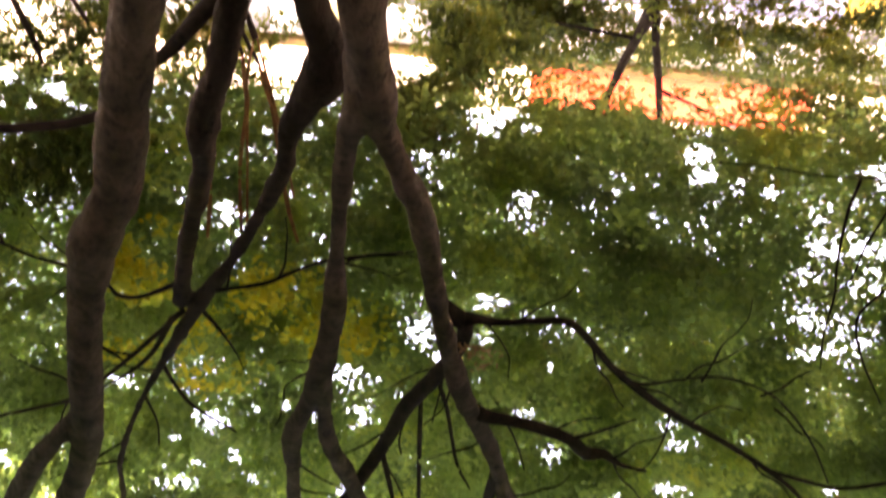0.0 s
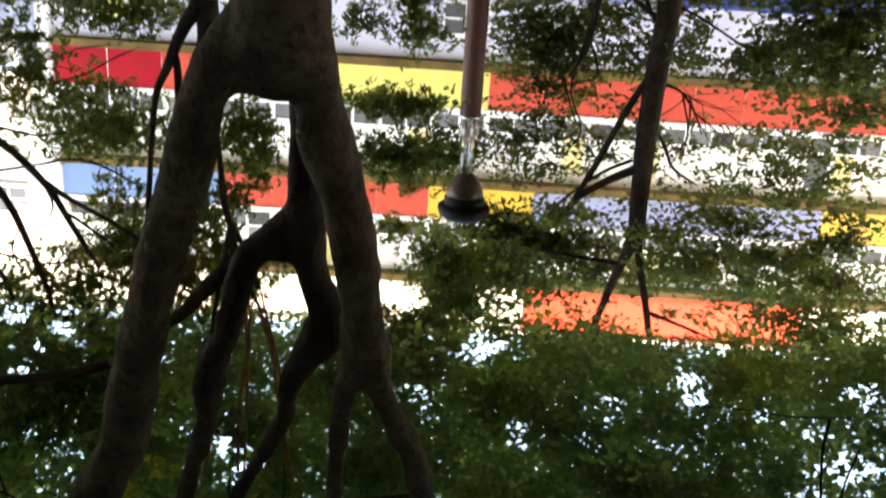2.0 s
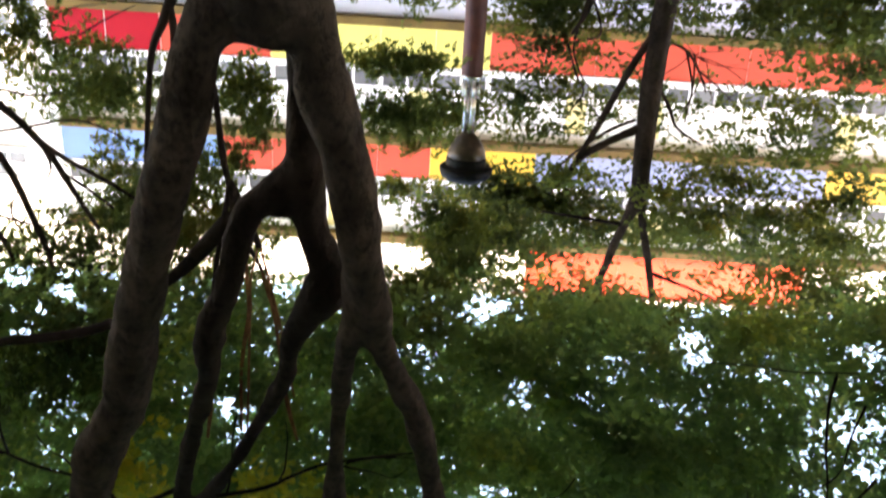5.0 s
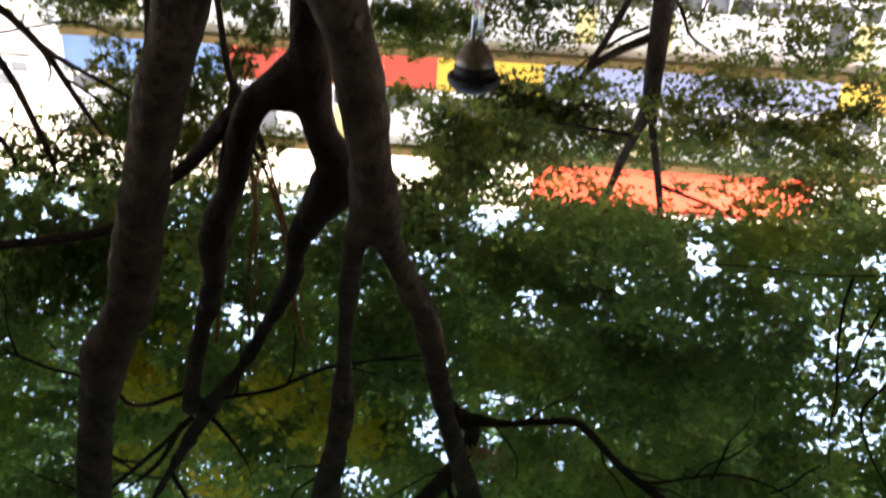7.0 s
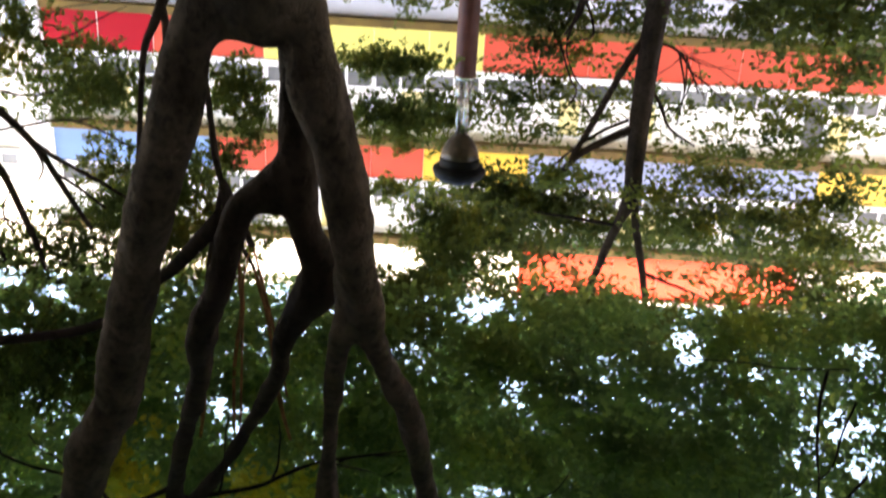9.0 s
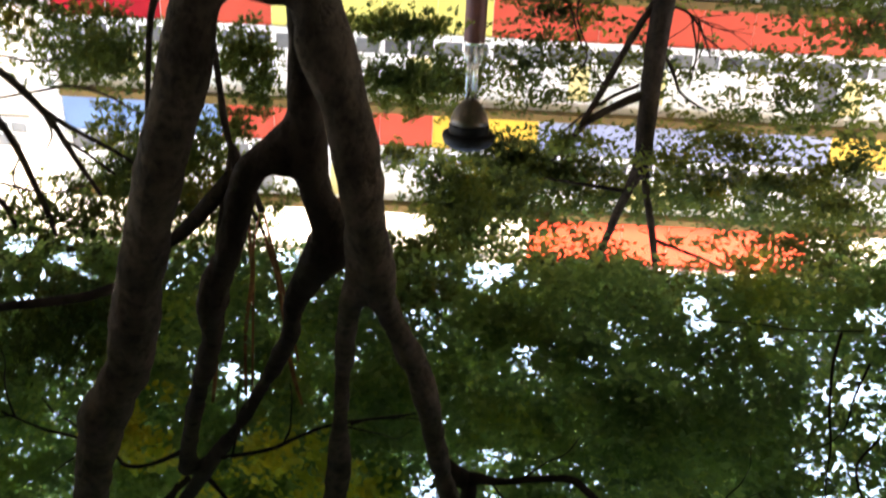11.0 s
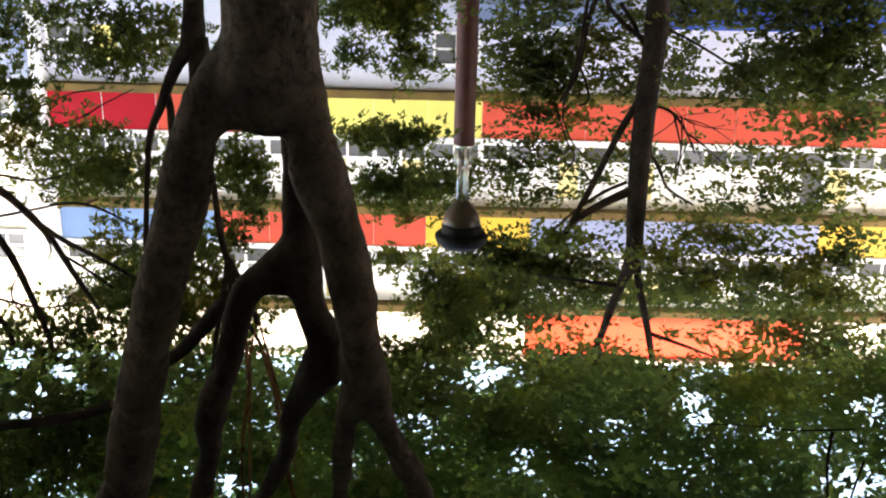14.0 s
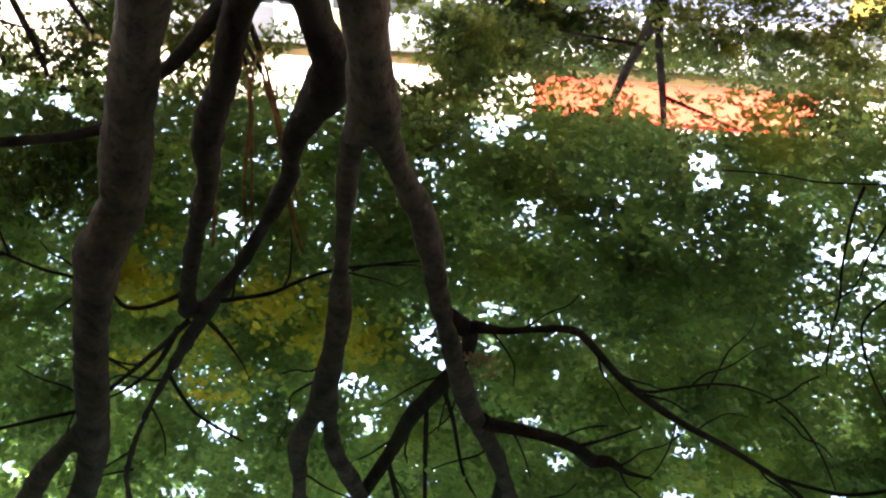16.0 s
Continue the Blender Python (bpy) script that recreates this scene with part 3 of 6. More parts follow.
# ---- street lamp ----
def street_lamp(x, y):
    lampost = thing("street_lamp", x, y, 0, "brown steel street lamp with chrome rods and dark bowl head", "street lamp")
    part("base", turned([(0.30, 0), (0.30, 0.05), (0.22, 0.12), (0.19, 0.3)], x=x, y=y), RUST, lampost)
    part("pole", turned([(0.185, 0.28), (0.185, 1.5), (0.182, 4.39), (0.17, 4.41)], x=x, y=y), RUST, lampost, "brown painted round pole")
    tag = bmesh.new()
    for i in range(8):
        a = -math.pi / 2 - 0.5 + i * 0.11
        for z in (1.72, 1.92):
            tag.verts.new((x + 0.189 * math.cos(a), y + 0.189 * math.sin(a), z))
    tag.verts.ensure_lookup_table()
    for i in range(7):
        tag.faces.new((tag.verts[2 * i], tag.verts[2 * i + 2], tag.verts[2 * i + 3], tag.verts[2 * i + 1]))
    part("label_plate", tag, FRAME, lampost, "pale sticker wrapped round the pole")
    part("collar", turned([(0.172, 4.39), (0.176, 4.41), (0.176, 4.44), (0.10, 4.46)], x=x, y=y), STEEL, lampost, "polished steel collar")
    for i in range(6):
        a = 0.2 + i * math.pi / 3
        part("bracket", turned([(0.024, 4.42), (0.024, 4.72), (0.014, 4.75)], 10, x=x + 0.140 * math.cos(a), y=y + 0.140 * math.sin(a)), STEEL, lampost, "short chrome bracket")
    for i in range(4):
        a = math.pi / 4 + i * math.pi / 2 + 0.3
        part("rod", turned([(0.030, 4.45), (0.030, 5.50)], 12, x=x + 0.085 * math.cos(a), y=y + 0.085 * math.sin(a)), STEEL, lampost, "chrome rod")
    part("bowl", turned([(0.075, 5.38), (0.13, 5.42), (0.21, 5.51), (0.28, 5.62), (0.325, 5.73), (0.345, 5.84)], 36, x=x, y=y), BOWL, lampost, "tarnished translucent-looking bowl")
    part("band", turned([(0.346, 5.83), (0.356, 5.86), (0.352, 6.02), (0.330, 6.13)], 36, x=x, y=y), CAP, lampost, "dark band below the cap")
    part("cap", turned([(0.330, 5.99), (0.43, 6.00), (0.465, 6.03), (0.468, 6.09), (0.44, 6.17), (0.36, 6.24), (0.20, 6.30), (0.06, 6.32)], 36, x=x, y=y), CAP, lampost, "wide black cap")


street_lamp(-0.355, 15.2)


# ---- the near tree, forking low ----
near_tree = thing("tree", 0.56, 2.85, 0, "low-forking tree with rough grey-brown bark and dense green crown", "tree", "trees")
fork = bmesh.new()
limb(near_tree, "trunk", (0.600, 2.870, -0.100, 0.2500), (0.585, 2.865, 0.150, 0.1900), (0.570, 2.860, 0.700, 0.1650), (0.561, 2.850, 1.475, 0.1592), (0.559, 2.850, 1.639, 0.1675), (0.585, 2.850, 1.745, 0.1780), (0.618, 2.850, 1.850, 0.1420), (0.650, 2.850, 1.920, 0.0875), steps=7, sides=24, rough=0.07, into=fork)
limb(near_tree, "limb", (0.616, 2.830, 1.650, 0.1000), (0.725, 2.825, 1.800, 0.1000), (0.816, 2.820, 1.949, 0.0833), (0.865, 2.820, 2.128, 0.0941), (0.931, 2.831, 2.338, 0.0912), (0.985, 2.855, 2.497, 0.0907), (1.080, 2.951, 2.763, 0.0888), (1.174, 3.058, 3.060, 0.0955), (1.275, 3.177, 3.391, 0.1026), (1.349, 3.265, 3.635, 0.0998), (1.438, 3.320, 3.789, 0.1039), (1.530, 3.380, 3.955, 0.1162), (1.598, 3.442, 4.128, 0.1036), (1.677, 3.527, 4.362, 0.0929), (1.786, 3.659, 4.729, 0.0894), (1.951, 3.883, 5.352, 0.0981), (2.137, 4.134, 6.051, 0.0982), (2.347, 4.341, 6.627, 0.0913), (2.592, 4.548, 7.199, 0.1033), (2.931, 4.699, 7.909, 0.0966), (3.142, 4.780, 8.346, 0.0888), (3.677, 5.014, 9.511, 0.0911), sides=20, rough=0.05, into=fork)
limb(near_tree, "limb", (1.951, 3.883, 5.352, 0.0500), (2.084, 4.018, 5.727, 0.0731), (2.344, 4.148, 6.090, 0.0659), (2.666, 4.330, 6.597, 0.0776), (3.030, 4.582, 7.295, 0.0915), (3.373, 4.713, 7.984, 0.0927), (3.914, 4.917, 9.044, 0.0834), sides=16, into=fork)
limb(near_tree, "limb", (0.509, 2.850, 1.660, 0.1000), (0.433, 2.850, 1.945, 0.0902), (0.413, 2.850, 2.063, 0.0963), (0.372, 2.850, 2.184, 0.0885), (0.330, 2.850, 2.307, 0.0824), (0.301, 2.852, 2.477, 0.0872), (0.280, 2.858, 2.611, 0.0824), (0.264, 2.924, 2.776, 0.0804), (0.237, 2.999, 2.954, 0.0752), (0.225, 3.057, 3.091, 0.0633), (0.155, 3.140, 3.291, 0.0559), (0.099, 3.206, 3.447, 0.0611), (0.047, 3.279, 3.620, 0.0602), (-0.019, 3.447, 4.022, 0.0541), (-0.084, 3.608, 4.406, 0.0529), (-0.173, 3.799, 4.860, 0.0604), (-0.245, 3.937, 5.189, 0.0678), (-0.365, 4.090, 5.553, 0.0599), (-0.531, 4.302, 6.058, 0.0605), (-0.674, 4.559, 6.669, 0.0638), (-0.914, 4.748, 7.461, 0.0696), (-1.292, 5.032, 8.657, 0.0601), sides=20, rough=0.05, into=fork)
limb(near_tree, "limb", (0.309, 2.993, 2.761, 0.0566), (0.305, 3.013, 2.988, 0.0614), (0.345, 3.086, 3.163, 0.0534), (0.375, 3.179, 3.383, 0.0457), (0.402, 3.299, 3.669, 0.0421), (0.438, 3.477, 4.092, 0.0465), (0.463, 3.624, 4.442, 0.0626), (0.517, 3.771, 4.794, 0.0691), (0.583, 3.943, 5.202, 0.0799), (0.693, 4.111, 5.602, 0.0558), (0.821, 4.304, 6.063, 0.0711), (0.867, 4.568, 6.689, 0.0564), (0.908, 4.800, 7.696, 0.0515), (0.924, 4.875, 8.015, 0.0461), (1.034, 5.206, 9.327, 0.0430), sides=16, rough=0.06, into=fork)
limb(near_tree, "limb", (0.557, 3.882, 5.058, 0.0709), (0.576, 4.102, 5.579, 0.0493), (0.575, 4.322, 6.105, 0.0622), (0.489, 4.531, 6.602, 0.0660), (0.388, 4.657, 7.044, 0.0592), (0.239, 4.795, 7.674, 0.0661), (0.164, 4.879, 8.034, 0.0525), (0.017, 5.144, 9.093, 0.0486), sides=16, into=fork)
limb(near_tree, "limb", (0.744, 2.840, 1.864, 0.0560), (0.678, 2.840, 1.886, 0.0560), (0.602, 2.840, 1.893, 0.0560), (0.515, 2.840, 1.878, 0.0560), into=fork)
grown_together(fork, near_tree, "trunk", "rough-barked trunk and main limbs", BARK)
# a stem that grows up close behind the fork and parts in two, its shade put into darker bark
shaded_fork = bmesh.new()
limb(near_tree, "limb", (0.500, 3.050, 1.200, 0.0750), (0.500, 3.030, 1.550, 0.0750), (0.506, 3.030, 1.838, 0.0706), (0.502, 3.035, 2.023, 0.0721), (0.506, 3.040, 2.194, 0.0744), (0.507, 3.058, 2.375, 0.0780), (0.499, 3.074, 2.540, 0.0691), (0.478, 3.108, 2.694, 0.0626), (0.434, 3.150, 2.833, 0.0793), (0.447, 3.189, 2.964, 0.0960), (0.534, 3.244, 3.111, 0.0655), (0.613, 3.314, 3.285, 0.0526), (0.656, 3.416, 3.499, 0.0452), (0.729, 3.526, 3.692, 0.0429), (0.841, 3.664, 3.936, 0.0396), (0.962, 3.799, 4.198, 0.0367), (1.105, 3.945, 4.490, 0.0360), (1.295, 4.113, 4.827, 0.0510), (1.683, 4.459, 5.616, 0.0335), (1.935, 4.642, 6.143, 0.0221), (2.124, 4.740, 6.600, 0.0233), (2.290, 4.857, 7.113, 0.0270), (2.357, 4.972, 7.586, 0.0212), (2.516, 5.144, 8.254, 0.0152), sides=16, rough=0.06, into=shaded_fork)
limb(near_tree, "limb", (0.514, 3.058, 2.376, 0.0550), (0.606, 3.070, 2.495, 0.0620), (0.709, 3.078, 2.582, 0.0600), (0.773, 3.111, 2.703, 0.0596), (0.817, 3.162, 2.873, 0.0563), (0.864, 3.210, 3.024, 0.0554), (0.934, 3.263, 3.158, 0.0649), (0.989, 3.348, 3.370, 0.0658), (1.011, 3.434, 3.531, 0.0525), (1.097, 3.582, 3.791, 0.0484), (1.215, 3.769, 4.138, 0.0444), (1.335, 3.964, 4.528, 0.0488), (1.408, 4.123, 4.847, 0.0571), sides=16, rough=0.06, into=shaded_fork)
limb(near_tree, "limb", (0.709, 3.090, 2.575, 0.0440), (0.635, 3.090, 2.587, 0.0374), (0.558, 3.090, 2.590, 0.0375), (0.503, 3.090, 2.581, 0.0440), into=shaded_fork)
grown_together(shaded_fork, near_tree, "limb", "stem behind the fork, bark darkened to stand for shade", BARK_FAR)
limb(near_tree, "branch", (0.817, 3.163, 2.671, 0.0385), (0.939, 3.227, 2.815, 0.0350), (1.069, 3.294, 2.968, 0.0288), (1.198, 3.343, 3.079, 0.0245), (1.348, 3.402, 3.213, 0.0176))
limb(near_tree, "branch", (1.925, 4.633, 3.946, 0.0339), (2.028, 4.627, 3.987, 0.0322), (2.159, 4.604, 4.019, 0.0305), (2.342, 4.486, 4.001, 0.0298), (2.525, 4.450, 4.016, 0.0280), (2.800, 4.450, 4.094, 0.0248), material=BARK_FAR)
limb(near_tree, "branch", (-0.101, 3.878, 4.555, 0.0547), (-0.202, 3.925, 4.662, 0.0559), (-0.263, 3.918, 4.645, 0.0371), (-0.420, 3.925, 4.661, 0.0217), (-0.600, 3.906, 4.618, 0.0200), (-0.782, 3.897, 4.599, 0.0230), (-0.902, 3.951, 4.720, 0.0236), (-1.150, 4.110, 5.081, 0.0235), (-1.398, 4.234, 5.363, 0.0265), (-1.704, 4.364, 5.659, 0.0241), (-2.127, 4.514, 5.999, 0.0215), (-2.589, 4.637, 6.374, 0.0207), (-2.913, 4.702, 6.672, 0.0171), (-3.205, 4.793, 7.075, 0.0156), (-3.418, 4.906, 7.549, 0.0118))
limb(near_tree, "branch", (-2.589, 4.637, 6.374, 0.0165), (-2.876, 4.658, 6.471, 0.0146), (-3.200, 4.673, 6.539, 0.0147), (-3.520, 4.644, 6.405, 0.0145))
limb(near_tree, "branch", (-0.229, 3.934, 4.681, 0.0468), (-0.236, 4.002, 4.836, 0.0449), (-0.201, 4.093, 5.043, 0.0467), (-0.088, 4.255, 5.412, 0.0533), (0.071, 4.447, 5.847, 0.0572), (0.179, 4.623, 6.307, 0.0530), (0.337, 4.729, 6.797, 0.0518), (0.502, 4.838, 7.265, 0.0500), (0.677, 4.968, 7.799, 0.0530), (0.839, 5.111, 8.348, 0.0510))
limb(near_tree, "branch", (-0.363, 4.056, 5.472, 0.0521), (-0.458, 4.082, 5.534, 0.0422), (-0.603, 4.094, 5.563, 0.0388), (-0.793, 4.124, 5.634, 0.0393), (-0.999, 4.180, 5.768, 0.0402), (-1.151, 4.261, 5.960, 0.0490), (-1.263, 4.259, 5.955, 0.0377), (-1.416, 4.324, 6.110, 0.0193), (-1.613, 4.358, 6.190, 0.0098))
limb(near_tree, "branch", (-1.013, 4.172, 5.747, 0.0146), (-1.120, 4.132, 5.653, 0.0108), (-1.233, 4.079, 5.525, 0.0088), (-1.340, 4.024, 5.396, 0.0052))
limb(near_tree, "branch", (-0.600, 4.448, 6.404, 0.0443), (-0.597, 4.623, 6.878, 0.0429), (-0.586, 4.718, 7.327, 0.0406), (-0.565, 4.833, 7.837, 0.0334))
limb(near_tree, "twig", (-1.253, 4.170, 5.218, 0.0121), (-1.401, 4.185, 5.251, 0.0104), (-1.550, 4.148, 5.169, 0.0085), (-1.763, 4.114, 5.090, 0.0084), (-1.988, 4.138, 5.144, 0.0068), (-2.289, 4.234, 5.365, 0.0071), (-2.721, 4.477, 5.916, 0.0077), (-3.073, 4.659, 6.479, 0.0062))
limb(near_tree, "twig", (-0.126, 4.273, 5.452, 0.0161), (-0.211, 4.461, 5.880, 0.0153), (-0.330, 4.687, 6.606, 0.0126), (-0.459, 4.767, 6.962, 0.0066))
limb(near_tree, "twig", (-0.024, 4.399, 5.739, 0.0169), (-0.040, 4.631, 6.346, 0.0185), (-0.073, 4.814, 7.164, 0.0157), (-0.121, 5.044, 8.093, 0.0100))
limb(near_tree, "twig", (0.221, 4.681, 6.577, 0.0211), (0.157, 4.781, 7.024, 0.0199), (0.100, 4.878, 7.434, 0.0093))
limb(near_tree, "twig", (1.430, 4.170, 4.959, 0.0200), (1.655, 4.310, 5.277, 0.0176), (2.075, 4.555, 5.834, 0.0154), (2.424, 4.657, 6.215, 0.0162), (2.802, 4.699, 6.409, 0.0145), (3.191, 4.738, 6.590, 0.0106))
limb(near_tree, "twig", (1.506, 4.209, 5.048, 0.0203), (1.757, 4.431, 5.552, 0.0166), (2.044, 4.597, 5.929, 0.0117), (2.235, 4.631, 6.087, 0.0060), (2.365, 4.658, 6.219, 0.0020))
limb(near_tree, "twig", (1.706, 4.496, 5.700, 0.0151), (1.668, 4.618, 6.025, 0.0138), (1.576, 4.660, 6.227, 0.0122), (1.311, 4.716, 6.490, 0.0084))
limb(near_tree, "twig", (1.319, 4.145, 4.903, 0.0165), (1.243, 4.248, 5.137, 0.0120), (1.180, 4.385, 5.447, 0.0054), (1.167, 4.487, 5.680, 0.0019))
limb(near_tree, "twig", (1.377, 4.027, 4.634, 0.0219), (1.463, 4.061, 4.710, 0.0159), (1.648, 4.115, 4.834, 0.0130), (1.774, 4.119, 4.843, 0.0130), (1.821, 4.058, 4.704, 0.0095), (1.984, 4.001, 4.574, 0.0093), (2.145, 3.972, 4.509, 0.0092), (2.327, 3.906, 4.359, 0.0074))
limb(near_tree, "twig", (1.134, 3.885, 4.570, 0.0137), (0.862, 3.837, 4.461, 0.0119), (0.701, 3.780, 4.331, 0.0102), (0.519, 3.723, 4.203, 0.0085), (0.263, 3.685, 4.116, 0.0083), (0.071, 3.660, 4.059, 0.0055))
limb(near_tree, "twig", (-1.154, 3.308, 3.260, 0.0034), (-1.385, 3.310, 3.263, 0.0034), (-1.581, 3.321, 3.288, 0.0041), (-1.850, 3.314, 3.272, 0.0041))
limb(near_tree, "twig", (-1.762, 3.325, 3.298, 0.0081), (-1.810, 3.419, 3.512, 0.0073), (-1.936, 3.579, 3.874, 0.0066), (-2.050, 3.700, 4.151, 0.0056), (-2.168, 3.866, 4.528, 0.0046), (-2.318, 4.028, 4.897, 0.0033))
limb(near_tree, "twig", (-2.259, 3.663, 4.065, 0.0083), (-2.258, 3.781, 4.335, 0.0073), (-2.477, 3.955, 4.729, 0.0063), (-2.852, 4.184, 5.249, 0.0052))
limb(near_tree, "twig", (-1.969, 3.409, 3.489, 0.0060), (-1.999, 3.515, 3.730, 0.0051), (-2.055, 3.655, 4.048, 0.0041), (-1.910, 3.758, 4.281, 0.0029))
single_leaves(near_tree, (-1.803, 3.403, 3.474), (-1.994, 3.637, 4.008), 34, 0.065, 20)
single_leaves(near_tree, (-1.994, 3.637, 4.008), (-2.287, 4.000, 4.832), 40, 0.065, 21)
single_leaves(near_tree, (-2.259, 3.663, 4.065), (-2.258, 3.781, 4.335), 18, 0.065, 22)
single_leaves(near_tree, (-2.258, 3.781, 4.335), (-2.524, 3.981, 4.788), 26, 0.065, 23)
single_leaves(near_tree, (-1.984, 3.461, 3.606), (-2.055, 3.655, 4.048), 26, 0.065, 24)
single_leaves(near_tree, (-2.055, 3.655, 4.048), (-1.910, 3.758, 4.281), 26, 0.065, 25)
single_leaves(near_tree, (-0.040, 4.695, 6.412), (-0.132, 5.854, 9.049), 16, 0.065, 29)
single_leaves(near_tree, (2.169, 4.814, 6.681), (2.925, 5.984, 9.345), 18, 0.065, 30)
limb(near_tree, "twig", (-0.324, 3.919, 4.648, 0.0077), (-0.384, 3.959, 4.738, 0.0066), (-0.478, 4.042, 4.928, 0.0057), (-0.527, 4.107, 5.076, 0.0047), (-0.549, 4.213, 5.317, 0.0037), sides=6, steps=3)
limb(near_tree, "twig", (-0.514, 3.910, 4.628, 0.0077), (-0.568, 3.876, 4.550, 0.0064), (-0.636, 3.826, 4.436, 0.0052), (-0.723, 3.789, 4.352, 0.0041), (-0.770, 3.720, 4.194, 0.0030), sides=6, steps=3)
limb(near_tree, "twig", (-0.984, 4.014, 4.863, 0.0081), (-1.053, 4.106, 5.073, 0.0070), (-1.175, 4.192, 5.269, 0.0061), (-1.248, 4.266, 5.435, 0.0050), (-1.346, 4.340, 5.605, 0.0039), sides=6, steps=3)
limb(near_tree, "twig", (-1.095, 4.078, 5.009, 0.0083), (-1.219, 4.122, 5.110, 0.0071), (-1.359, 4.146, 5.163, 0.0060), (-1.445, 4.165, 5.207, 0.0048), (-1.535, 4.155, 5.183, 0.0036), sides=6, steps=3)
limb(near_tree, "twig", (-1.626, 4.328, 5.578, 0.0092), (-1.688, 4.411, 5.766, 0.0079), (-1.740, 4.568, 6.122, 0.0070), (-1.733, 4.635, 6.364, 0.0057), (-1.694, 4.662, 6.488, 0.0044), (-1.613, 4.694, 6.639, 0.0034), sides=6, steps=3)
limb(near_tree, "twig", (-1.342, 4.198, 5.282, 0.0087), (-1.427, 4.213, 5.316, 0.0074), (-1.544, 4.233, 5.361, 0.0062), (-1.692, 4.293, 5.497, 0.0051), sides=6, steps=3)
limb(near_tree, "twig", (-1.832, 4.412, 5.769, 0.0094), (-1.856, 4.355, 5.638, 0.0078), (-1.901, 4.306, 5.528, 0.0064), (-1.956, 4.278, 5.463, 0.0050), (-2.098, 4.299, 5.512, 0.0038), sides=6, steps=3)
limb(near_tree, "twig", (-2.435, 4.615, 6.269, 0.0101), (-2.553, 4.646, 6.415, 0.0087), (-2.741, 4.675, 6.549, 0.0074), (-2.885, 4.715, 6.730, 0.0060), sides=6, steps=3)
limb(near_tree, "twig", (-3.031, 4.747, 6.875, 0.0109), (-3.094, 4.805, 7.129, 0.0095), (-3.269, 4.885, 7.464, 0.0082), (-3.407, 4.967, 7.794, 0.0068), sides=6, steps=3)
limb(near_tree, "twig", (-3.001, 4.740, 6.842, 0.0109), (-3.045, 4.787, 7.049, 0.0094), (-3.121, 4.840, 7.276, 0.0080), (-3.224, 4.927, 7.633, 0.0066), (-3.350, 5.026, 8.024, 0.0052), (-3.484, 5.116, 8.367, 0.0041), sides=6, steps=3)
limb(near_tree, "twig", (0.055, 4.426, 5.800, 0.0095), (0.076, 4.540, 6.058, 0.0083), (0.108, 4.635, 6.360, 0.0072), (0.085, 4.674, 6.543, 0.0059), sides=6, steps=3)
limb(near_tree, "twig", (-0.161, 4.146, 5.163, 0.0085), (-0.150, 4.218, 5.327, 0.0074), (-0.143, 4.328, 5.578, 0.0064), (-0.130, 4.432, 5.813, 0.0053), (-0.116, 4.545, 6.071, 0.0041), sides=6, steps=3)
limb(near_tree, "twig", (0.163, 4.608, 6.236, 0.0101), (0.252, 4.625, 6.316, 0.0086), (0.362, 4.656, 6.461, 0.0072), (0.510, 4.686, 6.601, 0.0059), (0.608, 4.696, 6.646, 0.0044), sides=6, steps=3)
limb(near_tree, "twig", (0.247, 4.665, 6.502, 0.0104), (0.210, 4.700, 6.665, 0.0089), (0.127, 4.753, 6.902, 0.0076), (0.049, 4.816, 7.175, 0.0063), sides=6, steps=3)
limb(near_tree, "twig", (0.592, 4.905, 7.545, 0.0117), (0.650, 4.979, 7.839, 0.0102), (0.682, 5.058, 8.147, 0.0087), (0.811, 5.141, 8.460, 0.0072), sides=6, steps=3)
limb(near_tree, "twig", (0.542, 4.869, 7.396, 0.0115), (0.521, 4.933, 7.659, 0.0100), (0.521, 5.014, 7.978, 0.0086), (0.531, 5.121, 8.387, 0.0071), (0.479, 5.205, 8.692, 0.0055), sides=6, steps=3)
limb(near_tree, "twig", (-0.553, 4.100, 5.575, 0.0088), (-0.619, 4.161, 5.721, 0.0076), (-0.709, 4.286, 6.018, 0.0066), (-0.789, 4.417, 6.330, 0.0056), sides=6, steps=3)
limb(near_tree, "twig", (-0.855, 4.154, 5.706, 0.0090), (-0.921, 4.100, 5.577, 0.0074), (-1.023, 4.050, 5.457, 0.0061), (-1.137, 4.034, 5.419, 0.0048), sides=6, steps=3)
limb(near_tree, "twig", (-1.314, 4.289, 6.027, 0.0095), (-1.379, 4.256, 5.947, 0.0079), (-1.436, 4.167, 5.737, 0.0064), (-1.539, 4.128, 5.644, 0.0050), (-1.597, 4.050, 5.456, 0.0036), sides=6, steps=3)
limb(near_tree, "twig", (-1.348, 4.301, 6.055, 0.0096), (-1.473, 4.424, 6.347, 0.0084), (-1.613, 4.504, 6.538, 0.0072), (-1.727, 4.599, 6.764, 0.0059), (-1.837, 4.642, 6.972, 0.0045), sides=6, steps=3)
limb(near_tree, "twig", (1.919, 4.643, 6.146, 0.0100), (1.890, 4.691, 6.372, 0.0087), (1.890, 4.724, 6.529, 0.0073), (1.926, 4.778, 6.768, 0.0061), sides=6, steps=3)
limb(near_tree, "twig", (1.749, 4.525, 5.766, 0.0095), (1.846, 4.534, 5.786, 0.0080), (1.936, 4.522, 5.760, 0.0067), (2.049, 4.513, 5.739, 0.0053), (2.175, 4.572, 5.873, 0.0041), (2.321, 4.629, 6.080, 0.0032), sides=6, steps=3)
